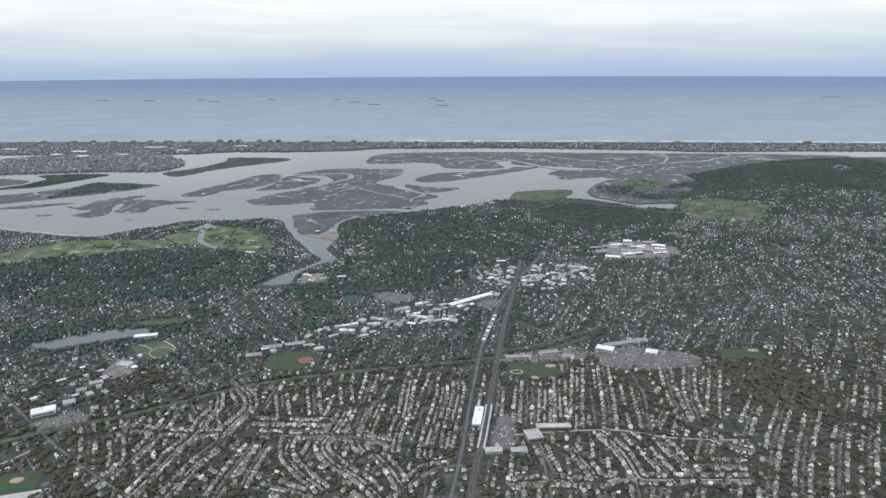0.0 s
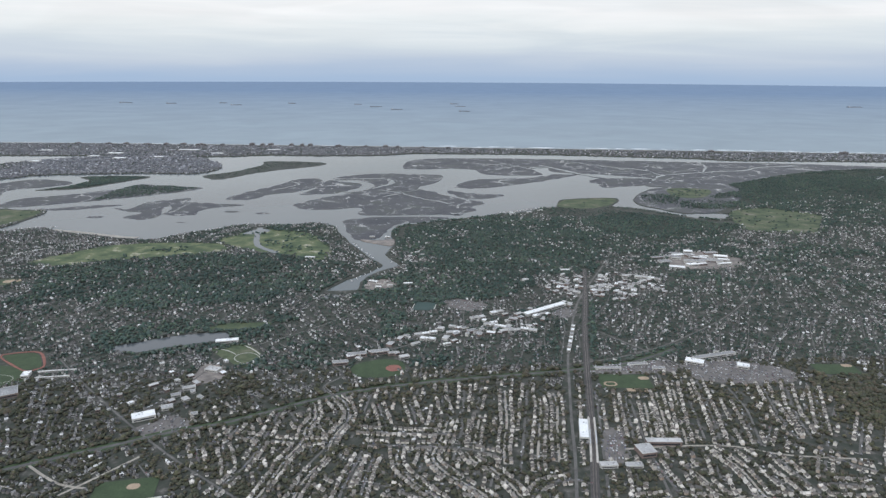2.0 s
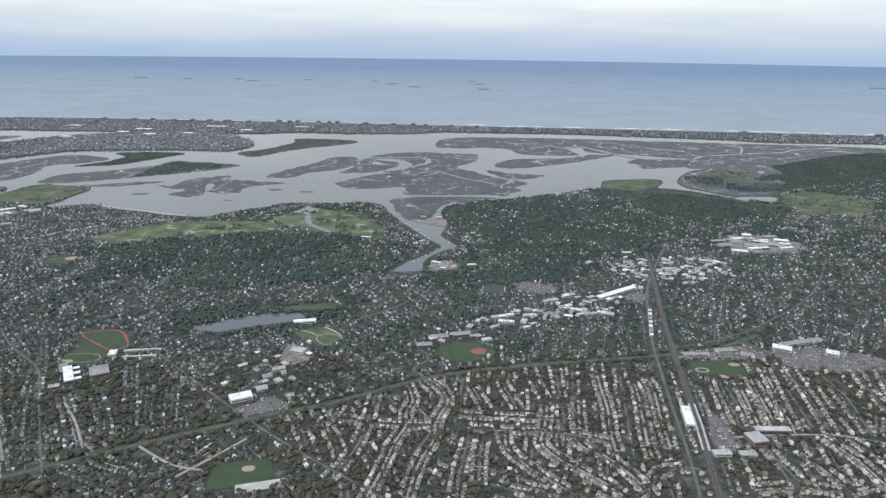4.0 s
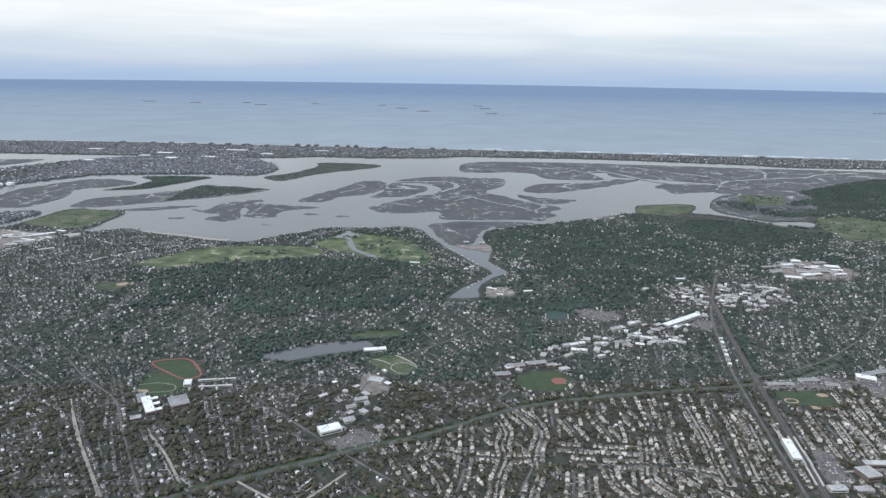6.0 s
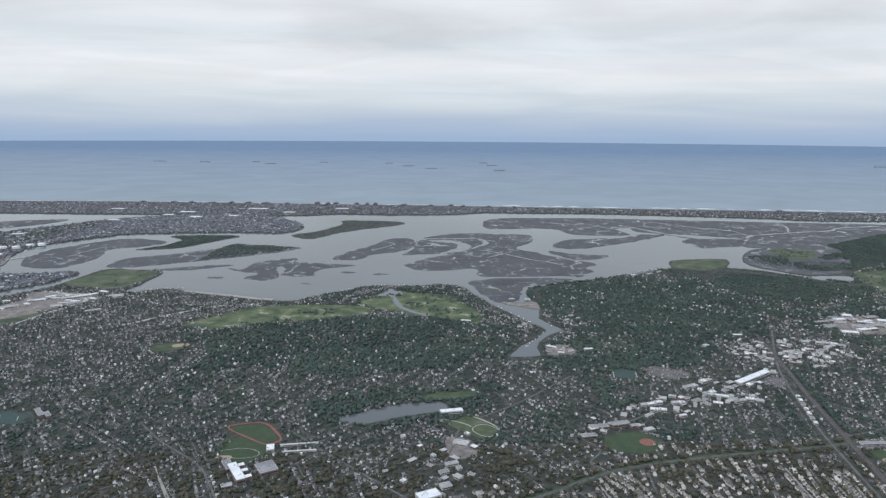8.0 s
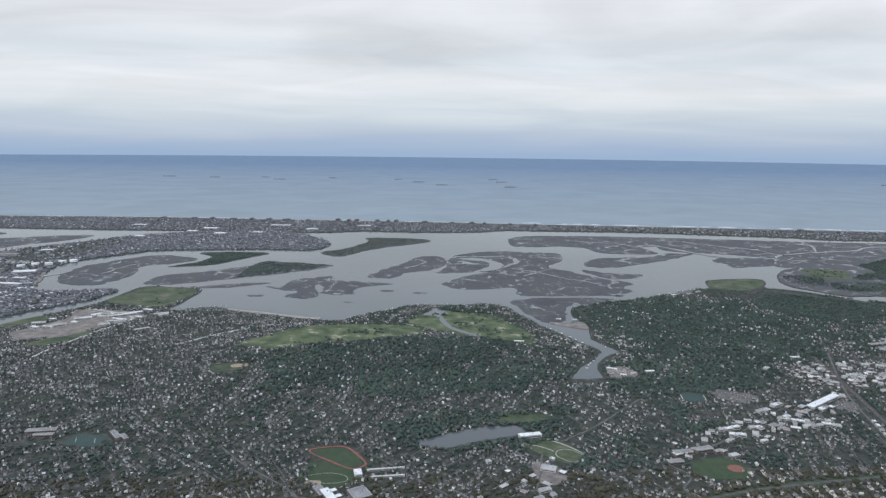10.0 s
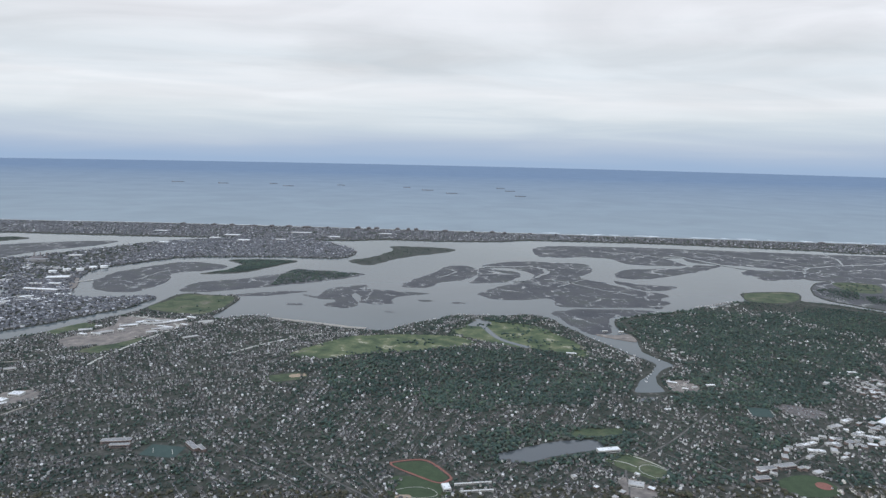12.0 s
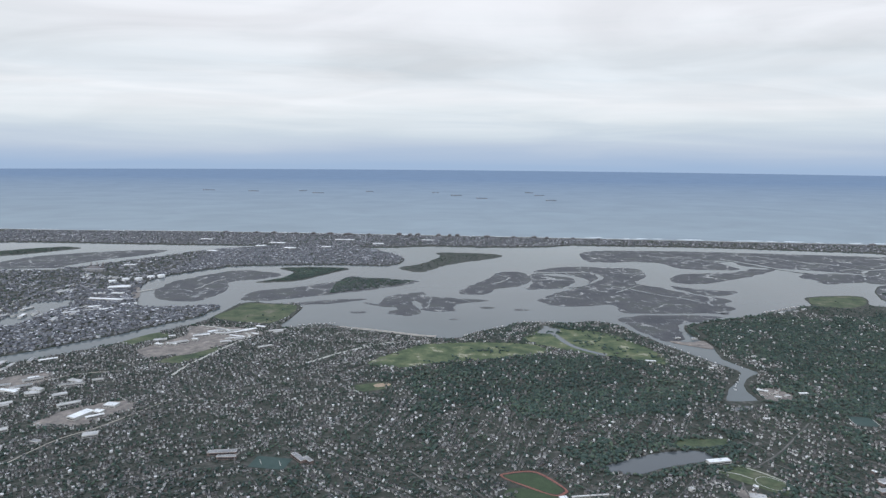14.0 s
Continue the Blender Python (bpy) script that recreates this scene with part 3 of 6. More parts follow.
HIGH_STREET = [(24, 66), (33, 102), (37, 121), (41, 139), (45, 156), (55, 188), (63, 207), (80, 240)]
PARKWAY = [(-100, 97), (-78, 108), (-60, 116), (-49, 121), (-37, 125), (-16, 136), (4, 141), (26, 144), (41, 146), (60, 150), (75, 158)]
HARBOUR_ROADS = [
    [(-303, 285), (-300, 304), (-302, 340), (-301, 375), (-285, 400)],
    [(-340, 343), (-345, 379), (-342, 405), (-325, 416)],
    [(-231, 314), (-214, 306), (-202, 295), (-207, 278), (-214, 254), (-216, 241)],
    [(-170, 255), (-159, 269), (-142, 283), (-126, 287)],
    [(-264, 222), (-260, 234), (-249, 243), (-234, 247)],
    [(-232, 172), (-227, 186), (-219, 196), (-207, 218)],
    [(-115, 138), (-108, 126), (-101, 115), (-95, 106)], [(-94, 127), (-88, 119), (-82, 109)], [(-72, 110), (-64, 104), (-58, 102)], [(-62, 100), (-56, 107), (-52, 112)],
]
AVENUES = [
    [(-90, 160), (-79, 147), (-58, 124), (-43, 109), (-27, 95), (-10, 80)],
    [(-130, 167), (-121, 156), (-108, 143), (-100, 128), (-92, 113), (-86, 102)],
    [(-12, 156), (8, 169), (24, 182), (42, 193), (62, 210), (90, 224), (130, 238), (180, 244)],
    [(46, 150), (62, 155), (80, 165), (110, 190), (140, 230)],
    [(47, 80), (50, 110), (53, 130)],
    [(45, 109.3), (57, 109.8), (67.6, 109), (77, 105.3), (92, 103)],
    [(-53, 141), (-50, 150), (-46, 162), (-30, 175), (-10, 195)],
    [(-235, 170), (-215, 200), (-190, 225), (-160, 240), (-140, 262)],
    [(58, 172), (64, 162), (69, 154), (74, 145), (78.6, 138.3), (78.2, 124.8), (75.7, 115.8), (73.6, 108.9)],
    [(-23, 162), (-21, 157), (-15, 147), (-19, 140), (-13, 132), (-12, 124), (-14, 117), (-20, 104)],
]
GOLF_COURSES = [
    [(-147, 255), (-138, 268), (-125, 281), (-102, 284), (-79, 281), (-73, 271), (-98, 260), (-119, 256), (-135, 249)],
    [(-82, 287), (-67, 308), (-43, 300), (-30, 270), (-32, 252), (-43, 259), (-55, 266), (-69, 273)],
]
MEADOWS = [
    [(-224, 345), (-220, 361), (-206, 359), (-193, 355), (-192, 336), (-199, 318), (-216, 322), (-228, 330)],
    [(90, 358), (96, 375), (107, 380), (125, 382), (129, 376), (119, 360), (104, 352)],
    [(172, 318), (184, 342), (207, 349), (226, 326), (200, 290), (170, 296)],
    [(169, 387), (177, 415), (202, 410), (186, 383)],
    [(-253, 284), (-244, 300), (-236, 296), (-247, 280)],
    [(-228, 256), (-220, 270), (-209, 278), (-210, 268), (-220, 254)],
    [(-58, 180), (-52, 184), (-40, 184), (-42, 180), (-52, 178)],
]
PENINSULA = [(139.4, 361.4), (140.4, 376), (149.4, 393.6), (162.3, 410.4), (182.2, 421.4), (229, 432.5), (222, 402), (205, 375), (186, 352), (172, 338.6), (160, 338.2), (155.2, 337.4), (146.4, 349.2)]
THICKETS = [[(149, 389), (173, 394), (163, 368), (146, 360)], [(163, 367), (185, 376), (197, 366), (184, 347), (157, 350)], [(190, 384), (214, 402), (220, 398), (205, 380)], [(194, 362), (208, 380), (221, 404), (227, 436), (242, 436), (240, 395), (212, 358), (198, 350)]]
INDUSTRY = [
    [(-242, 272), (-230, 296), (-233, 312), (-206, 308), (-197, 298), (-206, 286), (-218, 268), (-234, 262)],
    [(-318, 392), (-312, 412), (-300, 412), (-290, 392), (-284, 372), (-300, 362)],
    [(-240, 196), (-236, 208), (-222, 216), (-216, 210), (-226, 196)],
    [(-280, 222), (-272, 240), (-258, 244), (-262, 226)],
    [(106, 236), (110, 252), (128, 258), (140, 246), (130, 234)],
    [(-51, 155), (-46, 153), (-44, 148), (-47, 144), (-52, 146)],
    [(-13, 214), (-12, 223), (-6, 226), (-1, 219), (-5, 213)],
]
CAR_PARKS = [
    [(73, 140), (74, 150), (90, 149), (100, 143), (97, 137), (82, 137)],
    [(-58, 121.6), (-55, 125), (-51.5, 128.2), (-46, 125.6), (-44.8, 121.7), (-51, 120)],
    [(40, 106), (43, 117), (47, 116), (44, 105)],
    [(47, 144), (50, 149), (68, 151), (70, 144)],
    [(47, 187), (52, 192), (56, 189), (51, 183)],
    [(13, 200), (19, 203), (29, 196), (22, 190)],
]

MAIN_OUTLINE = smooth_outline(CREEK_BANK + GOLF_SHORE + WOOD_SHORE + FAR_BANK[:-3], closed=False, step=4, rough=0.7, seed=3) + FAR_BANK[-3:]
TOWN_OUTLINE = smooth_outline(HARBOUR_TOWN + HARBOUR_BACK, step=4, rough=0.9, seed=7)
BARRIER_OUTLINE = smooth_outline(BARRIER, step=4, rough=0.8, seed=11)
LAND, LOW = 0.30, 0.12

# water: one sheet out to the horizon
sea = bmesh.new()
rings = []
for r in (60, 300, 700, 1200, 2000, 3200, 4880):
    rings.append([sea.verts.new((-53 + r * math.cos(a * math.tau / 160), r * math.sin(a * math.tau / 160), 0)) for a in range(160)])
sea.faces.new(rings[0])
for a, b in zip(rings, rings[1:]):
    for i in range(160):
        sea.faces.new((a[i], b[i], b[(i + 1) % 160], a[(i + 1) % 160]))
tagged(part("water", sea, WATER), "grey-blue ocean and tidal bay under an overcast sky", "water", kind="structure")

plate("ground", MAIN_OUTLINE, LAND, LAWNY, "green and grey suburban ground of the mainland", "ground")
plate("ground", TOWN_OUTLINE, LAND, LAWNY, "low built-up harbour land beside the tidal bay", "ground")
plate("ground", BARRIER_OUTLINE, LAND, LAWNY, "long built-up barrier island along the ocean", "ground")
for k, (key, pts) in enumerate(ISLANDS.items()):
    dark = key in ("wooded", "far_bar", "point")
    plate("marsh_island", smooth_outline(pts, step=8, rough=2.1, seed=20 + k), LOW + 0.005 * k, SCRUB if dark else MARSH,
          "dark scrubby marsh island in the bay" if dark else "flat brown salt-marsh island cut by pale creeks", "marsh island", depth=0.3, flare=0.8)
for k in range(26):
    # mud banks and slips of marsh standing just out of the water
    x, y = random.choice(((-150, 352), (-120, 335), (-80, 350), (-30, 480), (60, 440), (40, 420), (140, 440), (-190, 372), (-70, 560), (30, 330), (110, 470), (-160, 540)))
    x, y, a = x + random.uniform(-14, 14), y + random.uniform(-12, 12), random.uniform(2, 6)
    if inside(np.array([x]), np.array([y]), MAIN_OUTLINE)[0]:
        continue
    pts = [(x + a * math.cos(q) * random.uniform(0.7, 1.2), y + a * 0.5 * math.sin(q) * random.uniform(0.6, 1.2)) for q in np.linspace(0, math.tau, 8)[:-1]]
    plate("mud_bank", smooth_outline(pts, step=4, rough=0.6, seed=60 + k), 0.06, MARSH, "low brown mud bank in the shallow bay", "mud bank", depth=0.2, flare=0.5)
for line, width in (([(101, 511), (118, 519), (128, 500), (145, 466), (170, 460), (185, 459), (195, 472), (233, 487), (268, 495), (291, 512), (330, 520)], 4.0),
                    ([(150, 548), (170, 520), (190, 500), (195, 474)], 2.5), ([(233, 487), (250, 520), (255, 545)], 2.2), ([(60, 540), (90, 530), (101, 512)], 2.0),
                    ([(-46, 462), (-12, 463), (-6, 445), (-18, 422), (-34, 408)], 4.5), ([(-14, 418), (1, 405), (12, 388), (30, 368)], 2.6), ([(-11, 392), (2, 406), (14, 420)], 1.8),
                    ([(-262, 400), (-256, 425), (-246, 440)], 1.6), ([(-75, 455), (-68, 440), (-80, 420)], 1.8)):
    run = smooth_outline(line, closed=False, step=7, rough=1.8, seed=int(width * 10))
    left, right = [], []
    for q, p in enumerate(run):
        a, b = Vector(run[max(q - 1, 0)]), Vector(run[min(q + 1, len(run) - 1)])
        side = Vector((b.y - a.y, a.x - b.x)).normalized() * width * (0.34 + 0.30 * noise.noise(Vector((*p, 3.0)) * 0.11) + 0.16 * noise.noise(Vector((*p, 9.0)) * 0.4))
        left.append((p[0] + side.x, p[1] + side.y)), right.append((p[0] - side.x, p[1] - side.y))
    creek = bmesh.new()
    rows = [(creek.verts.new((*a, LOW + 0.12)), creek.verts.new((*b, LOW + 0.12))) for a, b in zip(left, right)]
    for a, b in zip(rows, rows[1:]):
        creek.faces.new((a[0], b[0], b[1], a[1]))
    tagged(part("tidal_creek", creek, WATER), "pale winding tidal creek through the marsh", "creek", kind="structure")

plate("lake_water", smooth_outline(LAKE, step=5, rough=0.5, seed=5), LAND + 0.03, POND, "small still grey lake ringed by trees", "lake", depth=0.06, flare=0.1)
plate("pond_water", smooth_outline([(-28, 205), (-27, 207.5), (-22, 209), (-21.5, 206.5)], step=4, rough=0.3, seed=6), LAND + 0.03, POND, "shallow pond at the head of the creek", "pond", depth=0.06, flare=0.1)
plate("pond_water", smooth_outline([(328, 434), (334, 450), (356, 464), (366, 452), (344, 436)], step=4, rough=0.6, seed=8), LAND + 0.03, WATER, "pale pond among the distant woods", "pond", depth=0.06, flare=0.1)
plate("pond_water", smooth_outline([(-331, 345), (-334, 362), (-314, 370), (-311, 352), (-314, 312), (-324, 312)], step=4, rough=0.6, seed=9), LAND + 0.03, WATER, "narrow basin among the harbour sheds", "basin", depth=0.06, flare=0.1)
strip("canal_water", smooth_outline(CANAL, closed=False, step=5), 2.6, LAND + 0.05, WATER, "straight pale canal through the golf course", "canal")
plate("canal_water", smooth_outline([(-74, 300), (-68, 309), (-62, 306), (-66, 299)], step=4, rough=0.3, seed=6), LAND + 0.045, WATER, "pale yacht basin beside the golf course", "basin", depth=0.05, flare=0.1)
plate("marsh", smooth_outline(PENINSULA, step=4, rough=0.7, seed=3), LAND + 0.012, MARSH, "brown salt marsh on the point beyond the inlet", "marsh", depth=0.05, flare=0.1)
for k, pts in enumerate(GOLF_COURSES):
    plate("golf_course", smooth_outline(pts, step=5, rough=0.8, seed=80 + k), LAND + 0.025, GOLF, "light green golf course with pale bunkers", "golf course", depth=0.05, flare=0.1)
for k, pts in enumerate(MEADOWS):
    plate("meadow", smooth_outline(pts, step=5, rough=0.8, seed=90 + k), LAND + 0.022, MEADOW, "open green meadow with rough grass", "meadow", depth=0.05, flare=0.1)
for k, pts in enumerate(INDUSTRY):
    plate("bare_ground", smooth_outline(pts, step=4, rough=0.5, seed=100 + k), LAND + 0.028, BARE, "bare brown and pale industrial yard", "yard", depth=0.05, flare=0.1)
for k, pts in enumerate(CAR_PARKS):
    plate("car_park", smooth_outline(pts, step=3, rough=0.15, seed=110 + k), LAND + 0.03, LOT, "grey asphalt car park beside shops", "car park", depth=0.05, flare=0.1)

plate("quay", smooth_outline([(-18, 286.5), (-10, 284.5), (-3.4, 286), (-3.8, 275), (-10.6, 279), (-15.5, 282.6)], step=4, rough=0.3, seed=12), LAND, BARE, "low quay with moored boats at the creek mouth", "quay", depth=0.5, flare=0.3)

# the ocean beach and its surf
BEACH = smooth_outline([(-900, 770), (-524, 722), (-359, 714), (-87, 682), (60, 661), (195, 641), (353, 617), (460, 598), (900, 520)], closed=False, step=14, rough=1.0, seed=31)
strip("beach", BEACH, 2.8, LAND + 0.02, SAND, "pale sandy ocean beach", "beach", offset=-1.2, thick=0.3)
SURF = [(x, y + 4.6 + 1.4 * noise.noise(Vector((x * 0.02, 0, 4)))) for x, y in BEACH]
strip("surf", SURF, 2.4, 0.10, FOAM, "white breaking surf along the beach", "surf")
strip("surf", [(x, y + 14 + 3 * noise.noise(Vector((x * 0.03, 0, 9)))) for x, y in BEACH if x > 40], 3.4, 0.08, FOAM, "white outer line of surf", "surf")
strip("bay_beach", smooth_outline([(-165, 311), (-145, 303.5), (-128, 296), (-120, 294)], closed=False, step=6, rough=0.3, seed=2), 3.0, LAND + 0.04, SAND, "narrow sandy beach on the bay", "beach")

# ---- roads and railway ----
ROAD_LINES = []
line = smooth_outline(PARKWAY, closed=False, step=6)
strip("verge", line, 2.5, LAND + 0.040, TURF, "mown grass verge along the parkway", "verge", thick=0.02)
strip("road", line, 0.95, LAND + 0.05, ASPHALT, "asphalt parkway running between trees", "road")
ROAD_LINES.append((line, 1.25))
line = smooth_outline(HIGH_STREET, closed=False, step=6)
strip("road", line, 0.55, LAND + 0.052, GREY_STREET, "wide grey high street beside the railway", "road")
ROAD_LINES.append((line, 1.3))
for k, pts in enumerate(AVENUES):
    line = smooth_outline(pts, closed=False, step=6)
    strip("road", line, 0.42, LAND + 0.046 + 0.0005 * k, STREET if k == 5 else GREY_STREET, "grey avenue through the suburb", "road")
    ROAD_LINES.append((line, 0.55))

for k, pts in enumerate(HARBOUR_ROADS):
    line = smooth_outline(pts, closed=False, step=6)
    strip("road", line, 1.2 if k < 4 else 0.45, LAND + 0.054 + 0.0005 * k, PATHWAY if k < 4 else STREET, "pale road through the harbour district" if k < 6 else "pale residential road between gardens", "road")
    ROAD_LINES.append((line, 0.7))

line = smooth_outline(RAILWAY, closed=False, step=8)
ROAD_LINES.append((line, 1.3))
railway = thing("railway", Matrix(), "two-track railway on dark ballast through the town", "railway")
railway["kind"] = "structure"
strip("ballast", line, 1.5, LAND + 0.10, BALLAST, "", "", parent=railway, thick=0.1)
for off in (-0.34, -0.2, 0.2, 0.34):
    strip("rail", line, 0.03, LAND + 0.13, RAIL, "", "", parent=railway, thick=0.02, offset=off)
PLATFORM = [p for p in line if 104 < p[1] < 124]
for off in (-0.62, 0.62):
    platform = thing("station_platform", Matrix(), "long pale concrete station platform", "platform", "station platforms")
    strip("deck", PLATFORM, 0.26, LAND + 0.24, CONCRETE, "", "", parent=platform, thick=0.1, offset=off)
    canopy = [p for p in PLATFORM if 110 < p[1] < 117]
    shelter = strip("canopy", canopy, 0.22, LAND + 0.52, METAL, "", "", parent=platform, thick=0.02, offset=off)
    for px, py in canopy[::2]:
        post = bmesh.new()
        box(post, px + off * 0.975, py - off * 0.22, LAND + 0.24, 0.05, 0.05, 0.27)
        part("post", post, METAL, shelter)


# ---- where things may stand ----
CELL, X0, Y0, NX, NY = 0.5, -430.0, 60.0, 1720, 900
gx, gy = np.meshgrid(X0 + CELL * (np.arange(NX) + 0.5), Y0 + CELL * (np.arange(NY) + 0.5), indexing="ij")
free = inside(gx, gy, MAIN_OUTLINE)
open_ground = np.zeros_like(free)
for pts in GOLF_COURSES + MEADOWS + INDUSTRY + CAR_PARKS + [LAKE_EDGE, [(-76, 299), (-68, 311), (-60, 307), (-65, 297)]]:
    mark_area(open_ground, pts)
mark_area(open_ground, PENINSULA)
mark_line(open_ground, PENINSULA + PENINSULA[:1], 6.0)
for pts in MEADOWS[:2]:
    mark_line(open_ground, pts + pts[:1], 2.6)
thicket = np.zeros_like(free)
for pts in THICKETS:
    mark_area(thicket, smooth_outline(pts, step=5, rough=1.2, seed=71))
open_ground &= ~thicket
mark_line(open_ground, CANAL, 2.4)
SPORTS = [(-103.5, 162, 3.8), (-98.5, 162.5, 3.8), (-94.5, 156, 3.6), (-101, 159.5, 5.2), (-97, 157.5, 5.2), (-100, 150, 5.4), (-7, 150, 6.2), (52, 139, 4.4), (58, 139, 4.4), (-44, 160, 6.5), (-167.6, 171.6, 4.2), (-162.8, 170.6, 4.2), (7.5, 196, 4.6), (-52, 100, 4.6), (-47, 100, 4.6), (109, 143, 3.8), (115, 143, 3.8), (-144, 228, 5.5)]
for sx, sy, r in SPORTS:
    open_ground |= (gx - sx) ** 2 + (gy - sy) ** 2 < r * r
on_road = np.zeros_like(free)
for line, reach in ROAD_LINES:
    mark_line(on_road, line, reach)
free &= ~open_ground & ~on_road
banks = np.zeros_like(free)
for line, reach in (([(120, 350), (131, 340), (139, 333), (150, 326), (160, 316), (168, 314)], 3.2), ([(136, 376), (144, 356), (156, 336), (166, 336)], 2.5), (GOLF_SHORE[8:], 1.2),
                    ([(-27, 212), (-14, 211)], 1.6), (CANAL, 3.2), ([(-70, 296), (-64, 276), (-57, 267)], 3.0), ([(0, 290), (1, 308), (12, 317), (40, 327)], 1.6)):
    mark_line(banks, line, reach)
free &= ~banks


def cell(x, y):
    i = np.clip(((x - X0) / CELL).astype(int), 0, NX - 1)
    j = np.clip(((y - Y0) / CELL).astype(int), 0, NY - 1)
    return i, j


def in_view(x, y):
    """The stretch of the plan that the flight overlooks."""
    low = np.where(x > -60, 78, 78 + (-60 - x) * 0.42)
    return (y > low) & (x > -142 - 0.72 * (y - 8)) & (x < 36 + 0.80 * (y + 11))


LATTICE = np.random.default_rng(77).random((128, 128))


def wave(x, y, size, seed):
    """Smooth random patches in 0..1, about size metres across."""
    total, weight = 0.0, 0.0
    for octave, share in ((1.0, 1.0), (2.1, 0.5)):
        u, v = x / size * octave + seed * 17.3, y / size * octave + seed * 9.1
        iu, iv = np.floor(u).astype(int), np.floor(v).astype(int)
        fu, fv = u - iu, v - iv
        fu, fv = fu * fu * (3 - 2 * fu), fv * fv * (3 - 2 * fv)
        at = lambda a, b: LATTICE[(iu + a) % 128, (iv + b) % 128]
        total = total + share * ((at(0, 0) * (1 - fu) + at(1, 0) * fu) * (1 - fv) + (at(0, 1) * (1 - fu) + at(1, 1) * fu) * fv)
        weight += share
    return np.clip(0.5 + (total / weight - 0.5) * 1.5, 0, 1)


belt = np.zeros_like(free)
mark_line(belt, smooth_outline(PARKWAY, closed=False, step=6), 1.7)
mark_line(belt, [(47.5, 142), (55, 170), (62, 196)], 1.6)


def beside_parkway(x, y):
    i, j = cell(x, y)
    return belt[i, j]


def wooded(x, y):
    """How far trees outnumber houses."""
    def hill(cx, cy, rx, ry, top):
        return top * np.clip(1.6 - 1.6 * (((x - cx) / rx) ** 2 + ((y - cy) / ry) ** 2), 0, 1)
    w = np.full(x.shape, 0.38)
    w = np.where(y < 150, np.where(x > -32, 0.29, 0.46), w)
    w = np.where((y >= 150) & (y < 192) & (x > -42) & (x < 46), 0.52, w)
    w = np.where((x < -135) & (y > 195), 0.20, w)
    w = np.where((x > 60) & (y > 200), 0.56, w)
    for spec in ((-78, 232, 80, 44, 0.82), (44, 278, 66, 88, 0.82), (110, 280, 60, 60, 0.66), (-62, 174, 34, 16, 0.9), (290, 410, 95, 70, 0.86), (162, 376, 15, 15, 0.9), (178, 356, 22, 10, 0.92), (215, 395, 40, 14, 0.7), (226, 392, 26, 46, 0.9), (240, 335, 70, 50, 0.82), (130, 312, 50, 40, 0.85), (-55, 300, 60, 26, 0.6),
                 (12, 215, 40, 24, 0.85), (-130, 225, 30, 30, 0.5), (112, 128, 16, 22, 0.95)):
        w = np.maximum(w, hill(*spec))
    w = np.where((np.abs(x - 75) < 26) & (np.abs(y - 214) < 14), 0.2, w)
    w = np.where(beside_parkway(x, y), 0.95, w)
    return np.clip(w + 0.36 * (wave(x, y, 11, 1.0) - 0.5) + 0.2 * (wave(x, y, 4, 4.0) - 0.5), 0.03, 0.97)


# ---- flat-roofed buildings: shops, schools, sheds ----
def flat_building(x, y, w, d, h, turn, roof, wall, label, category, group="", units=3, z=LAND):
    rng = random.Random(int(x * 31 + y * 17))
    b = thing("flat_roofed_building", pose(x, y, z, 0, 0, turn), label, category, group)
    part("wall", box(bmesh.new(), 0, 0, 0, w, d, h), wall, b)
    roof_deck = part("roof", box(bmesh.new(), 0, 0, h, w - 0.08, d - 0.08, 0.03), roof, b)
    rim = bmesh.new()
    for px, py, sx, sy in ((0, d / 2, w + 0.06, 0.07), (0, -d / 2, w + 0.06, 0.07), (w / 2, 0, 0.07, d - 0.08), (-w / 2, 0, 0.07, d - 0.08)):
        box(rim, px, py, h - 0.02, sx, sy, 0.11)
    part("parapet", rim, PALE_WALL, b)
    band = bmesh.new()
    box(band, 0, -d / 2 - 0.012, h * 0.3, w * 0.86, 0.02, h * 0.32)
    part("shop_window", band, GLASS, b)
    for k in range(units):
        u = bmesh.new()
        s = rng.uniform(0.16, 0.34)
        box(u, rng.uniform(-0.38, 0.38) * w, rng.uniform(-0.34, 0.34) * d, h + 0.03, s, s * 0.7, 0.14, taper=0.92)
        part("rooftop_unit", u, rng.choice((METAL, GREY_ROOF)), roof_deck)
    i0, j0 = cell(np.array([x - max(w, d) / 2]), np.array([y - max(w, d) / 2]))
    i1, j1 = cell(np.array([x + max(w, d) / 2]), np.array([y + max(w, d) / 2]))
    sub = (slice(i0[0], i1[0] + 1), slice(j0[0], j1[0] + 1))
    c, s = math.cos(radians(turn)), math.sin(radians(turn))
    u, v = (gx[sub] - x) * c + (gy[sub] - y) * s, -(gx[sub] - x) * s + (gy[sub] - y) * c
    free[sub] &= ~((np.abs(u) < w / 2 + 0.5) & (np.abs(v) < d / 2 + 0.7))
    return b


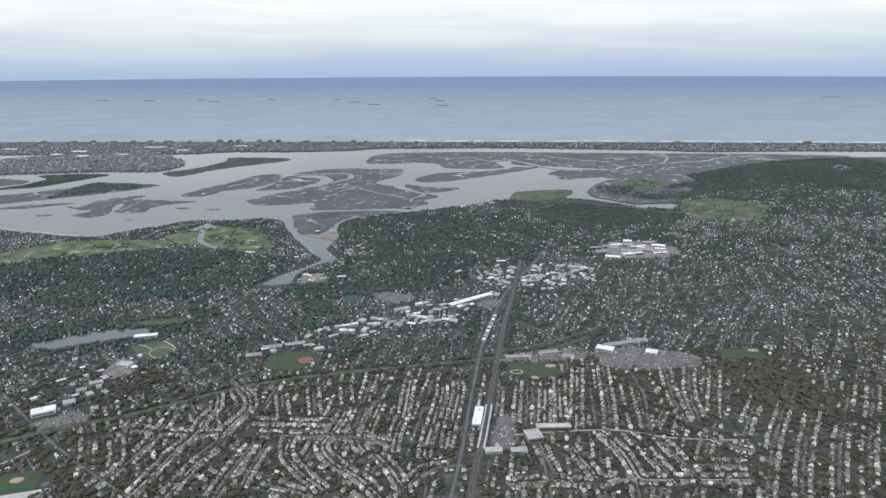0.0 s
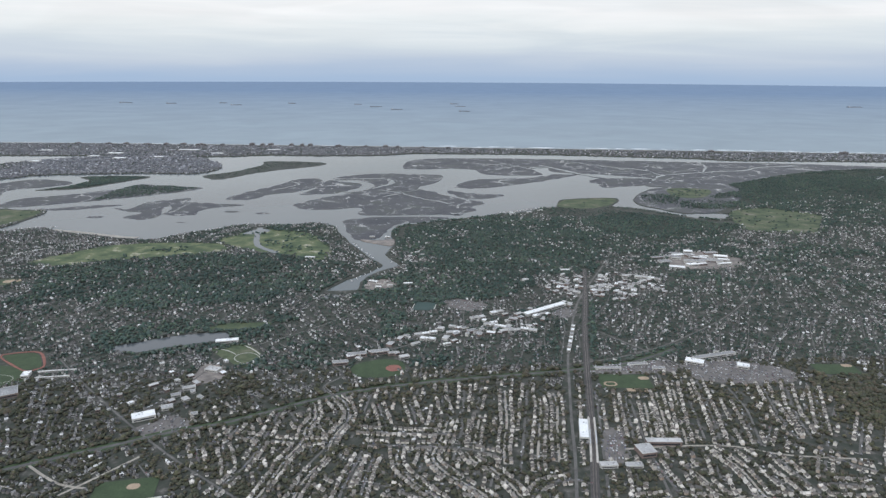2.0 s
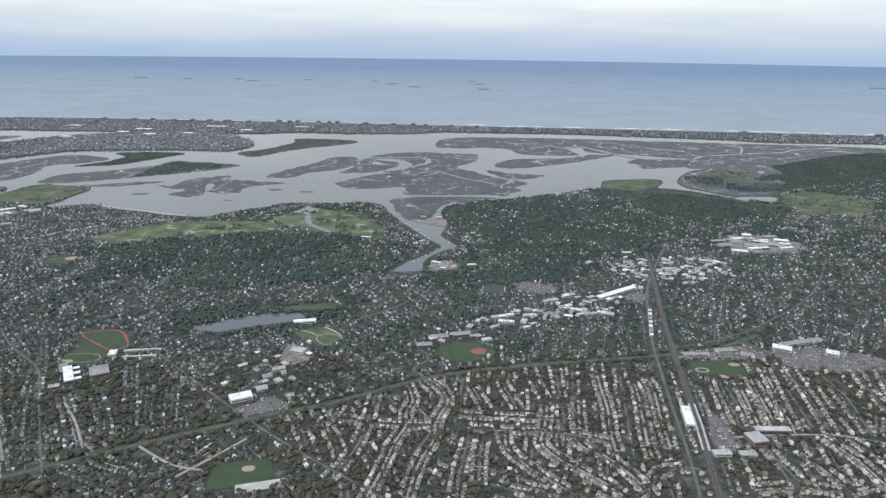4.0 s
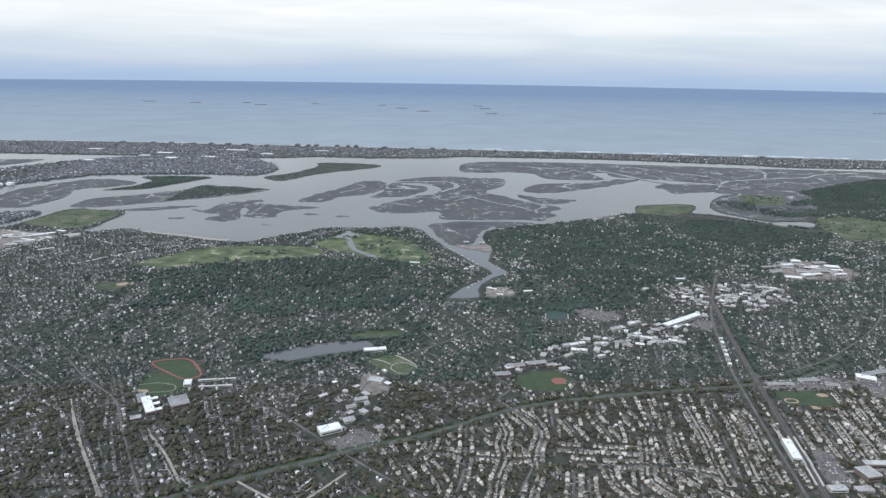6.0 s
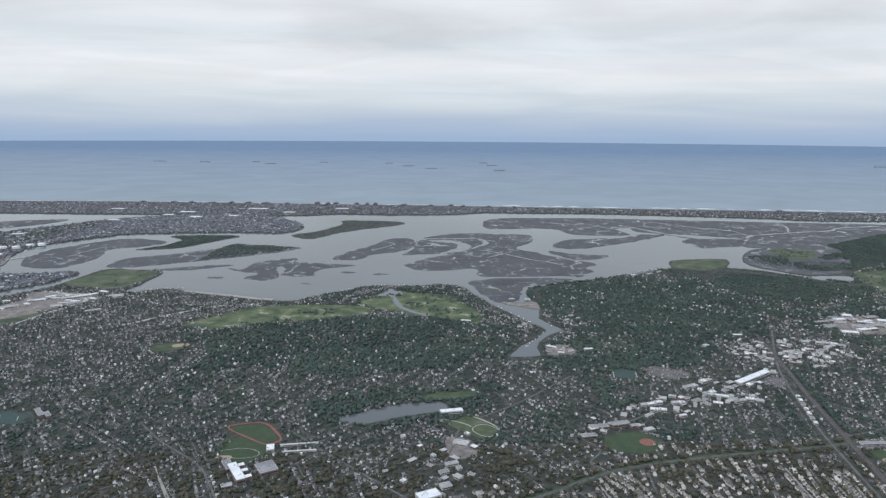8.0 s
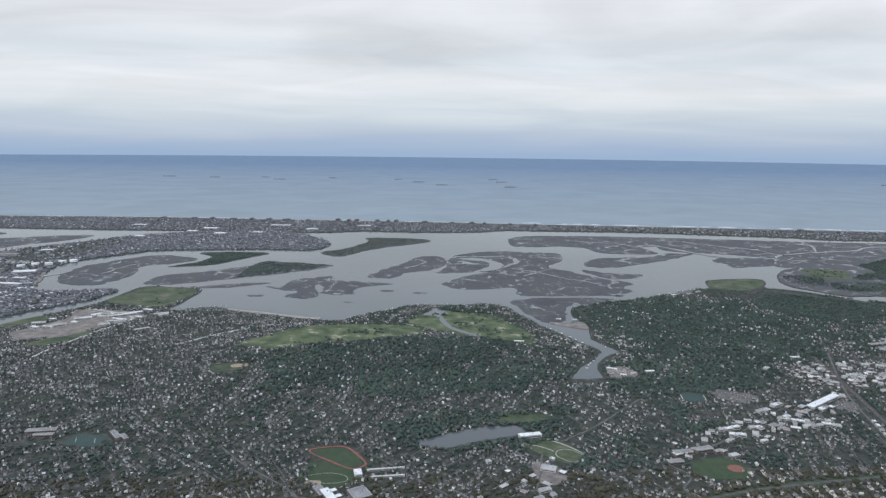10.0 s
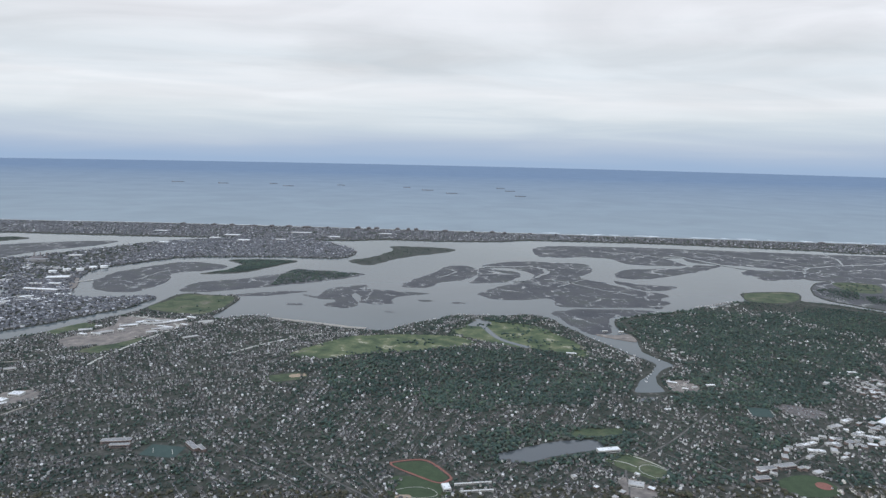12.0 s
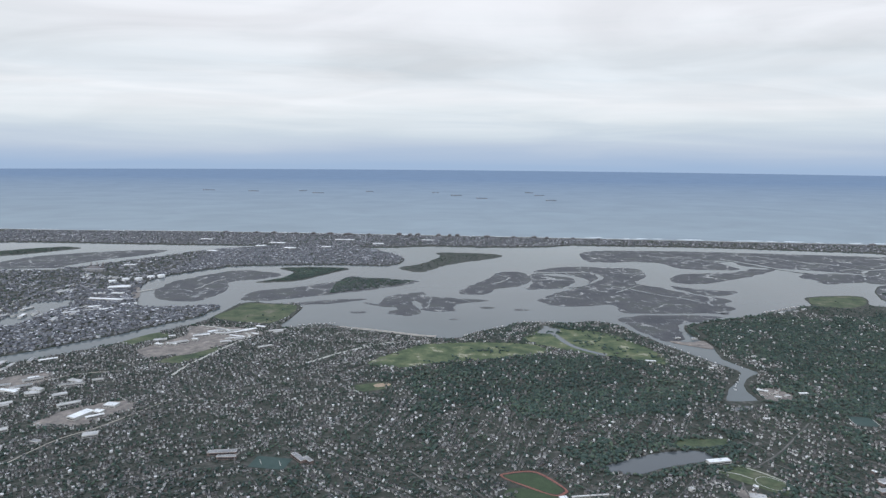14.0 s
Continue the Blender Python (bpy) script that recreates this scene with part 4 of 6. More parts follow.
SHOPS = ((91, 221, 9.5, 3.2, 0.9, -24), (46, 190.5, 17.5, 3.0, 0.8, 33), (29, 176.5, 9, 1.3, 0.7, -35), (27, 179, 4.5, 1.2, 0.7, 20), (33, 173, 4, 1.2, 0.7, 20),
         (7, 172, 7, 2.2, 0.7, 12), (7.5, 168, 4.5, 2.2, 0.7, -20), (15, 172.5, 4.0, 2.6, 0.7, 8), (23.5, 184.5, 5, 1.6, 0.7, 24), (30, 188.5, 4.5, 1.6, 0.7, 24), (37.5, 173.5, 5, 1.5, 0.7, -20))
for x, y, w, d, h, turn in SHOPS:
    # a parade is a row of shops of uneven depth, height and roof
    number = 1 if w > 15 else max(1, round(w / 2.3))
    c, sn = math.cos(radians(turn)), math.sin(radians(turn))
    for q in range(number):
        off, step = (q + 0.5) * w / number - w / 2, random.uniform(-0.3, 0.3)
        flat_building(x + c * off - sn * step, y + sn * off + c * step, w / number - 0.12, (2.2 if number == 1 else min(d, 1.5) * random.uniform(0.8, 1.15)), h * random.uniform(0.75, 1.1), turn,
                      WHITE_ROOF if number == 1 else random.choice((WHITE_ROOF, WHITE_ROOF, PALE_ROOF, GREY_ROOF)), PALE_WALL, "long white flat-roofed shop building on the main street" if number == 1 else "flat-roofed shop in a parade on the main street", "shop", "shops on the main street")
CIVIC = ((-49, 169.5, 6.2, 1.9, 0.7, 9, "white-roofed ice rink building beside the lake"), (-56.8, 127.6, 4.8, 2.9, 0.8, 24, "white-roofed supermarket beside a car park"),
         (-53, 131.5, 2.4, 1.8, 0.6, 20, "small pale flat-roofed corner shop"), (-48, 151, 3.6, 2.2, 0.6, -20, "pale flat-roofed pavilion near the lake"), (-51, 141, 3, 1.2, 0.6, 20, "small pale flat-roofed corner shop"),
         (38.4, 116.4, 1.9, 7.6, 0.9, -13, "long white-roofed shop beside the station"), (39.8, 103.5, 3.4, 1.5, 0.6, 0, "pale station building beside the railway"),
         (44.8, 103.2, 3.2, 1.4, 0.5, 0, "pale flat-roofed shop beside the railway"), (48.6, 107.6, 3.2, 3.4, 1.1, 8, "brick apartment block with a pale roof"),
         (53.5, 110.6, 7.2, 1.5, 1.0, -4, "long brick apartment block with a pale roof"), (77, 149, 4.6, 2.6, 0.7, -30, "bright white-roofed store beside a car park"),
         (88.5, 145.6, 3.0, 2.4, 0.7, -30, "bright white-roofed store beside a car park"), (53, 146.4, 6.5, 1.1, 0.5, -3, "low grey-roofed depot beside the railway"), (61.5, 148.4, 5, 1.3, 0.5, 4, "low grey-roofed depot beside the railway"), (66, 145.6, 3.2, 1.2, 0.5, -8, "low grey-roofed depot beside the railway"),
         (84, 152.5, 13, 1.5, 0.6, 14, "long grey-roofed store beside a car park"),
         (-98.6, 138.5, 2.0, 8.2, 1.1, 28, "white-roofed school wing beside the sports field"), (-101.3, 142, 1.8, 4.4, 0.9, 28, "grey-roofed school wing beside a field"), (-92.5, 140.5, 4.0, 4.6, 0.9, 28, "grey-roofed school hall beside the track"),
         (-93.5, 150.3, 1.8, 2.8, 0.7, 10, "white stand beside the running track"), (-87, 152.4, 9, 0.4, 0.4, 6, "long white stand beside the running track"), (-86.5, 148.8, 8, 0.4, 0.4, 5, "long white stand beside the running track"),
         (-99.5, 133.6, 2.2, 1.4, 0.6, 20, "small pale flat-roofed school hall"))
for x, y, w, d, h, turn, label in CIVIC:
    grey = "grey" in label
    flat_building(x, y, w, d, h, turn, GREY_ROOF if grey else PALE_ROOF if "pale" in label else WHITE_ROOF, PINK_BRICK if "brick" in label or "school" in label else PALE_WALL, label, "building", units=4)
school = next(o for o in scene.objects if o.get("label") == "white-roofed school wing beside the sports field")
for off in (-2.9, 0.1, 2.9):
    wing = part("wing", box(bmesh.new(), 1.75, off, 0, 1.5, 1.15, 0.85), PINK_BRICK, school)
    part("wing_roof", box(bmesh.new(), 1.75, off, 0.85, 1.54, 1.19, 0.06), WHITE_ROOF, wing)
for k in range(190):
    # the dense commercial quarter round the crossing, and the shops strung along the strip
    if k < 130:
        x, y = 73 + random.gauss(0, 10), 213 + random.gauss(0, 6.5)
    else:
        x = random.uniform(-14, 60)
        y = 165 + x * 0.52 + random.uniform(-9, 5)
    i, j = cell(np.array([x]), np.array([y]))
    if not free[i, j][0]:
        continue
    flat_building(x, y, random.uniform(1.0, 2.8), random.uniform(0.8, 1.6), random.uniform(0.5, 0.8), random.choice((-24, 20, 33, 66)), random.choice((WHITE_ROOF, PALE_ROOF, PALE_ROOF, GREY_ROOF)),
                  random.choice((PALE_WALL, PINK_BRICK)), "flat-roofed commercial building in the town centre", "commercial building", "town centre blocks", units=2)
for x, y in ((-62, 155), (-58, 150), (-55, 145), (-52.5, 147.5), (-56, 140), (-53, 137.5), (-50, 143.5), (-49.5, 139), (-53, 134.5), (-50, 135), (-47, 136), (-62, 134), (-66, 138), (-60, 143), (-45, 149), (-46, 156), (-68, 131), (-46, 128)):
    flat_building(x, y, random.uniform(1.0, 2.2), random.uniform(0.8, 1.4), random.uniform(0.45, 0.65), random.choice((22, 40, -45)), random.choice((PALE_ROOF, WHITE_ROOF, GREY_ROOF)),
                  random.choice((PALE_WALL, PINK_BRICK)), "small flat-roofed commercial building near the park", "commercial building", "shops near the park", units=1)
for k in range(26):
    x, y = 120 + random.gauss(0, 9), 248 + random.gauss(0, 5)
    flat_building(x, y, random.uniform(2, 6), random.uniform(1.4, 3), random.uniform(0.5, 0.9), random.choice((-20, 10)), random.choice((WHITE_ROOF, GREY_ROOF)), random.choice((PALE_WALL, PINK_BRICK)),
                  "flat-roofed commercial building beyond the railway", "commercial building", "second town centre", units=1)
for q in range(7):
    y = 158 + q * 2.9
    flat_building(45.6 + (y - 158) * 0.33, y, 1.0, 1.2 + 0.25 * (q % 3), 0.6, -17, GREY_ROOF if q % 3 == 1 else WHITE_ROOF, PALE_WALL, "small white-roofed shop between street and railway", "shop", "shops beside the railway", units=1)
SHEDS = ((-306, 402, 12, 6, 1.2, 14), (-298, 368, 20, 3, 1.0, -10), (-335, 484, 8, 4, 1.2, 10),
         (-309, 384, 6, 2, 0.8, 6), (-299, 384, 7, 3, 0.9, 0), (-301, 337, 8, 3, 0.8, 30), (-296, 350, 7, 3, 0.8, 25), (-287, 345, 7, 3, 0.8, 25), (-281, 357, 8, 2.4, 0.8, 10),
         (-229, 203, 3.4, 7, 0.9, -24), (-225, 205.5, 3, 2.4, 0.8, -15), (-223.5, 211, 4, 3, 0.8, -10))
for s in SHEDS:
    flat_building(*s, WHITE_ROOF, PALE_WALL, "large white-roofed warehouse in the harbour district", "warehouse", "harbour warehouses")
for k in range(110):
    x, y = random.choice(((-300, 345), (-318, 330), (-335, 400), (-330, 440), (-250, 226), (-238, 190), (-222, 290), (-212, 296), (-290, 250)))
    x, y = x + random.gauss(0, 13), y + random.gauss(0, 8)
    pt = (np.array([x]), np.array([y]))
    if inside(*pt, MAIN_OUTLINE)[0] or inside(*pt, TOWN_OUTLINE)[0]:
        flat_building(x, y, random.uniform(2.5, 8), random.uniform(1.2, 2.6), random.uniform(0.5, 0.9), (random.choice((80, 92, 100)) if x < -275 else random.choice((-20, 20, 35))), random.choice((WHITE_ROOF, PALE_ROOF, PALE_ROOF, GREY_ROOF)), PALE_WALL,
                      "flat-roofed shed in the harbour district", "shed", "harbour sheds", units=1)


def storage_tank(x, y, r, h):
    t = thing("storage_tank", pose(x, y, LAND), "round white fuel storage tank in the harbour", "storage tank", "fuel tanks")
    body = bmesh.new()
    bmesh.ops.create_cone(body, cap_ends=True, segments=20, radius1=r, radius2=r, depth=h, matrix=Matrix.Translation((0, 0, h / 2)))
    part("wall", body, WHITE_ROOF, t)
    lid = bmesh.new()
    bmesh.ops.create_cone(lid, cap_ends=True, segments=20, radius1=r * 1.02, radius2=r * 0.1, depth=0.25, matrix=Matrix.Translation((0, 0, h + 0.125)))
    top = part("roof", lid, WHITE_ROOF, t)
    part("vent", box(bmesh.new(), 0, 0, h + 0.25, 0.3, 0.3, 0.2), METAL, top)


for x, y in ((-313, 427), (-306, 429), (-301, 436), (-296, 440), (-318, 420)):
    storage_tank(x, y, 2.3, 1.5)
plant = thing("power_station", pose(-352, 468, LAND), "grey power station with chimneys beside the bay", "power station")
part("boiler_house", box(bmesh.new(), 0, 0, 0, 9, 4, 2.0), TOWER_WALL, plant)
part("turbine_hall", box(bmesh.new(), 2, -5, 0, 14, 5, 1.6), GREY_ROOF, plant)
for q in (-4, 0, 4):
    stack = bmesh.new()
    bmesh.ops.create_cone(stack, cap_ends=True, segments=10, radius1=0.5, radius2=0.35, depth=4.6, matrix=Matrix.Translation((q, 3.5, 2.3)))
    part("chimney", stack, TOWER_WALL, plant)
for x, y, w, d, turn in ((-10, 222.5, 4.5, 1.6, -30), (-7.5, 219.5, 3.6, 1.4, -30), (-12, 217.5, 2.4, 1.4, 10), (2.5, 219.5, 4, 1.5, 5), (-14.5, 250, 2.6, 1.4, 30), (7, 262, 2.5, 1.2, 10), (-37, 256, 5, 1.6, -10),
                         (63, 233.5, 4.4, 1.6, -5), (60, 339, 4, 1.5, 20), (70, 342, 4, 1.4, 25), (77, 347, 4, 1.4, 30), (-6, 289, 3, 1.0, 0), (-13, 290, 3, 1.0, 0), (-5, 222, 3, 1.2, 40), (-8, 216, 2.6, 1.2, -20), (-4, 217.5, 2.4, 1.2, 15), (9, 258, 2, 1.2, 0), (4, 256, 2, 1.1, 30), (-17, 247, 2.2, 1.2, -10)):
    flat_building(x, y, w * 0.8, d * 0.8, 0.55, turn, random.choice((WHITE_ROOF, WHITE_ROOF, PALE_ROOF, PINK_BRICK)), PALE_WALL, "pale boatyard building beside the water", "building", "waterside buildings", units=1)


# ---- sports grounds ----
def oval(cx, cy, a, b, turn, n=36, flat=0.5):
    c, s = math.cos(radians(turn)), math.sin(radians(turn))
    pts = []
    for k in range(n):
        q = k * math.tau / n
        u, v = b * math.cos(q) + math.copysign((a - b) * flat * 2 if abs(math.cos(q)) > 1e-6 else 0, math.cos(q)), b * math.sin(q)
        pts.append((cx + c * u - s * v, cy + s * u + c * v))
    return pts


def rectangle(cx, cy, w, d, turn):
    c, s = math.cos(radians(turn)), math.sin(radians(turn))
    return [(cx + c * u - s * v, cy + s * u + c * v) for u, v in ((-w / 2, -d / 2), (w / 2, -d / 2), (w / 2, d / 2), (-w / 2, d / 2))]


def sheet(name, outline, z, mat, parent, label=""):
    bm = bmesh.new()
    face = bm.faces.new([bm.verts.new((x, y, z)) for x, y in outline])
    bmesh.ops.triangulate(bm, faces=[face])
    bmesh.ops.recalc_face_normals(bm, faces=bm.faces[:])
    return part(name, bm, mat, parent, label)


def ring_line(name, outline, width, z, mat, parent, label=""):
    """A closed band round an outline."""
    bm = bmesh.new()
    n = len(outline)
    c = Vector((sum(p[0] for p in outline) / n, sum(p[1] for p in outline) / n))
    a = [bm.verts.new((*p, z)) for p in outline]
    b = [bm.verts.new((*(c + (Vector(p) - c) * (1 - width / (Vector(p) - c).length)), z)) for p in outline]
    for i in range(n):
        bm.faces.new((a[i], a[(i + 1) % n], b[(i + 1) % n], b[i]))
    bmesh.ops.recalc_face_normals(bm, faces=bm.faces[:])
    return part(name, bm, mat, parent, label)


FIELD_Z = [LAND + 0.058]


def sports_field(label, outline, turf):
    f = thing("sports_field", Matrix(), label, "sports field")
    f["kind"] = "structure"
    FIELD_Z.append(FIELD_Z[-1] + 0.0035)
    sheet("turf", outline, FIELD_Z[-1], turf, f)
    return f


Z1, Z2 = LAND + 0.112, LAND + 0.118
f = sports_field("green field inside a red running track", smooth_outline([(-105.4, 161.9), (-104.2, 163.6), (-97.9, 164), (-93, 156.6), (-93.4, 154.9), (-96.2, 154.2)], step=4), TURF)
ring_line("running_track", smooth_outline([(-106.4, 162), (-104.8, 164.6), (-97.4, 165), (-92, 156.6), (-92.5, 153.8), (-96.1, 153.2)], step=4), 0.75, Z1, CLAY, f, "red running track")
f = sports_field("green baseball field beside a school", smooth_outline([(-107.5, 151), (-105.5, 156.5), (-100, 156), (-95, 152.6), (-92.6, 148.5), (-95.5, 144.9), (-104.5, 145.3)], step=4), TURF)
sheet("infield", oval(-103.5, 146.6, 1.9, 1.1, 0), Z1, INFIELD, f, "tan dirt infield")
ring_line("outfield_line", smooth_outline([(-106, 149.2), (-101, 151.2), (-96.5, 149.8), (-96, 147), (-101, 146.2)], step=4), 0.16, Z2, PATHWAY, f)
f = sports_field("green ball field with a red dirt infield", smooth_outline([(-13, 151), (-9, 154.4), (-3, 155.4), (0.5, 152.5), (-0.6, 145.6), (-11, 145.2)], step=4), TURF)
sheet("infield", oval(-2.2, 149.8, 2.0, 1.9, 10), Z1, CLAY, f, "red dirt infield")
f = sports_field("green ball field beside the railway", rectangle(55, 139.3, 12.6, 7.4, -5), TURF)
sheet("infield", oval(60.2, 140.6, 1.4, 0.9, 0), Z1, INFIELD, f, "tan dirt infield")
ring_line("infield", oval(51, 138, 1.7, 1.2, 0), 0.5, Z1, INFIELD, f, "tan dirt infield")
sheet("bare_strip", rectangle(56.5, 134.4, 5, 1.6, -5), Z2, INFIELD, f)
f = sports_field("park lawn with pale curving paths", smooth_outline([(-52, 165), (-44, 168), (-36, 157), (-40, 152), (-47, 158)], step=4), MEADOW)
ring_line("path", oval(-41, 158, 3.8, 3.0, -50), 0.22, Z1, PATHWAY, f, "pale path")
strip("path", smooth_outline([(-52, 165.5), (-47, 163), (-44.5, 160.5)], closed=False), 0.25, Z1, PATHWAY, "pale path", "", parent=f)
strip("path", smooth_outline([(-45, 168), (-40, 163), (-35.5, 156)], closed=False), 0.3, Z1, PATHWAY, "pale path", "", parent=f)
f = sports_field("blue-green artificial football pitch", rectangle(-165.2, 171.0, 9.6, 6.4, -12), ARTIFICIAL)
for off in (-2.6, 2.6):
    sheet("goal_line", rectangle(-165.2 + off, 171.0 - off * 0.2, 0.16, 3.0, 20), Z1, PATHWAY, f)
f = sports_field("blue-green artificial football pitch among trees", rectangle(7.5, 196, 6.6, 7.6, -12), ARTIFICIAL)
for off in (-3.6, 3.6):
    sheet("touch_line", rectangle(7.5 + off, 196, 0.3, 6.4, -12), Z1, PATHWAY, f)
f = sports_field("green ball field with a tan infield", rectangle(-50.5, 100.5, 11, 7.5, 8), TURF)
sheet("infield", oval(-49.4, 102, 1.2, 0.9, 0), Z1, INFIELD, f, "tan dirt infield")
sheet("paved_yard", rectangle(-46, 97, 9, 2.4, 12), Z1, PATHWAY, f)
f = sports_field("green park field with a tan infield", rectangle(112, 143, 11, 6, -6), TURF)
sheet("infield", oval(116, 145, 1.4, 0.9, 0), Z1, INFIELD, f, "tan dirt infield")
f = sports_field("bare school field with a tan infield", oval(-144, 228, 7.5, 3.6, 20), MEADOW)
sheet("infield", oval(-140, 230, 3.0, 1.8, 20), Z1, INFIELD, f, "tan dirt infield")

# brick buildings beside the artificial pitch
for x, y, w, d, turn in ((-179, 176.5, 7.5, 1.8, 6), (-177, 173.6, 5, 1.2, 4), (-158.4, 173.0, 5.5, 1.4, -52), (-155.6, 171.6, 3.5, 1.2, -52), (-16, 153, 4, 1.6, 8), (-12, 158, 5, 1.6, 8), (-6, 159.5, 5, 1.8, 12)):
    flat_building(x, y, w, d, 0.8, turn, GREY_ROOF, PINK_BRICK, "brick school building with a grey flat roof", "school", "school blocks", units=2)

# ---- streets and houses ----
DISTRICTS = ((28, 116, 13, 6.3, 0.0), (2, 118, 9, 6.3, 0.5), (-24, 112, -14, 6.2, 1.6), (-6, 92, -48, 5.4, 2.2), (62, 116, 13, 6.2, 0.0), (88, 104, 34, 6.4, 0.6), (78, 170, 20, 6.4, 0.8),
             (-62, 104, -44, 6.4, 0.8), (-95, 126, -36, 6.4, 0.3), (-80, 142, 46, 6.2, 0.5), (-30, 158, -30, 6.6, 1.5), (-125, 150, 52, 6.2, 0.6), (-150, 165, -40, 6.0, 0.4), (-185, 178, 58, 6.0, 0.6),
             (-120, 190, 20, 6.4, 1.0), (-215, 178, 50, 6, 0.4), (-175, 210, 70, 5.2, 0.5), (-205, 240, -28, 5.0, 0.4), (-165, 265, 62, 5.0, 0.4), (-230, 235, 66, 5.0, 0.4), (-185, 295, -30, 5.0, 0.3),
             (40, 160, 14, 6.4, 0.6), (110, 165, 40, 6.4, 0.8), (120, 205, 24, 6.4, 1.0), (170, 240, 60, 6.6, 1.2), (165, 200, 10, 6.4, 0.6), (220, 270, 30, 6.6, 1.0), (60, 240, -20, 7, 2.0),
             (-60, 215, 35, 7.5, 2.0), (-60, 310, 60, 5.5, 1.0), (-30, 260, -40, 6, 1.0), (20, 300, 30, 8, 2.0), (260, 320, 50, 7, 2.0))
NEAT = (0, 1, 2, 3, 4, 5)
seeds = np.array([d[:2] for d in DISTRICTS], float)
rng = np.random.default_rng(4)
house_rows, street_quads = [], []
for k, (cx, cy, turn, gap, bend) in enumerate(DISTRICTS):
    a = radians(turn)
    along, across = np.array((math.sin(a), math.cos(a))), np.array((math.cos(a), -math.sin(a)))
    reach = 62
    neat = k in NEAT
    gap, plot, back, loose = (gap * 0.86, 1.06, 1.30, 0.10) if neat else (gap * 0.64, 0.74, 0.92, 0.30)
    for off in np.arange(-reach, reach, gap):
        off += rng.normal(0, 0.25)
        curve = lambda s: off + bend * 2.2 * np.sin(s / 17.0 + k) + (0.0 if neat else 1.1 * np.sin(s / 9.0 + 0.35 * off + 2 * k))
        def place(s, side=0.0):
            q = curve(s)
            slope = (curve(s + 0.1) - q) / 0.1
            p = np.array((cx, cy)) + along[None] * s[:, None] + across[None] * (q + side)[:, None]
            return p, a + np.arctan(slope)
        s = np.arange(-reach, reach, 1.5)
        p, _ = place(s, np.zeros_like(s))
        owner = np.argmin(((p[:, None] - seeds[None]) ** 2).sum(-1), 1) == k
        i, j = cell(p[:, 0], p[:, 1])
        good = owner & free[i, j] & in_view(p[:, 0], p[:, 1]) & (wooded(p[:, 0], p[:, 1]) < 0.72)
        for m in np.nonzero(good[:-1] & good[1:])[0]:
            street_quads.append((p[m], p[m + 1]))
        for side in (-1, 1):
            s = np.arange(-reach, reach, plot) + rng.uniform(0, 1)
            s = s + rng.normal(0, loose, len(s))
            p, heading = place(s, side * (back + rng.normal(0, loose * 0.8, len(s))))
            owner = np.argmin(((p[:, None] - seeds[None]) ** 2).sum(-1), 1) == k
            i, j = cell(p[:, 0], p[:, 1])
            chance = np.clip(1.25 - 1.3 * wooded(p[:, 0], p[:, 1]), 0.045, 1.0) * ~beside_parkway(p[:, 0], p[:, 1])
            chance = chance * (0.25 + 1.5 * wave(p[:, 0], p[:, 1], 6.0, 2.0) if neat else np.clip(1.9 * wave(p[:, 0], p[:, 1], 4.5, 3.0) - 0.25, 0.12, 1.0)) * (np.abs((s + 5 * k + 3.7 * off) % 17.0 - 8.5) < 7.6)
            good = owner & free[i, j] & in_view(p[:, 0], p[:, 1]) & (rng.random(len(s)) < chance)
            for (x, y), h in zip(p[good], heading[good]):
                house_rows.append((x, y, h, side))
LOOP_STREETS = (
    [(-1.1, 111.7), (-1.2, 108.2), (-0.1, 104.1), (2.7, 99.6), (5.5, 96.2), (7.7, 93.4)], [(9.7, 122.3), (8.4, 116.7), (6.9, 112.3), (5.8, 108.6), (6.8, 105.3), (9.7, 101.2), (14.1, 96.5), (18, 90)],
    [(12.7, 110.1), (14, 106.4), (17, 104), (19.4, 99.6), (21, 95.5), (22.3, 90.8)], [(13.2, 122.5), (11.5, 112.8)], [(17.2, 124.7), (14.9, 114.2), (13.7, 109.5)],
    [(24.6, 136), (23.7, 129.5), (22.6, 120.6), (20.6, 111.5), (19.8, 105.3)], [(32, 132), (31.4, 127.1), (29.2, 117.6), (26.8, 107.7), (26.1, 102.4)], [(35.8, 134), (35.5, 128.4), (32.7, 116.1), (30.6, 105.3)],
    [(-9.6, 119.5), (-1.1, 118.2), (8.6, 117.1)], [(-8, 114.1), (-0.4, 113), (6.9, 112.3), (13.6, 110.8), (20.5, 107.7)], [(18.3, 91.4), (22.4, 94), (25.7, 98.1), (31.2, 99.5), (34.8, 98.2)])
HILL_STREETS = (
    [(-18.1, 139.4), (-14.1, 133.2), (-12, 128.4), (-11.7, 124.3), (-13.3, 120.3), (-14.7, 115.8), (-15.2, 110.5), (-17.5, 104.8), (-19.1, 99.5), (-20.2, 94.5), (-22, 86)],
    [(-20.4, 132.4), (-19.2, 125.7), (-20.6, 120.9), (-20.9, 115.2), (-23.1, 109.2), (-24.5, 103.5), (-26.3, 96.7), (-29, 88)], [(-8.3, 109.9), (-10.4, 102.3), (-11.8, 94.6), (-13, 86)],
    [(-34, 118.7), (-26.4, 116.4), (-15.7, 115.2)], [(-5.5, 109.6), (-6.5, 105.7), (-7.2, 101.1), (-8, 95.1)], [(-27.5, 128.3), (-29.1, 114), (-31.5, 104.7), (-34.6, 98.3)], [(-34.8, 123.7), (-36.5, 118.3), (-39.3, 116.3)],
    [(-5.5, 131), (-3.6, 121)], [(1.5, 133), (3.2, 121)], [(9, 134), (10, 125)])
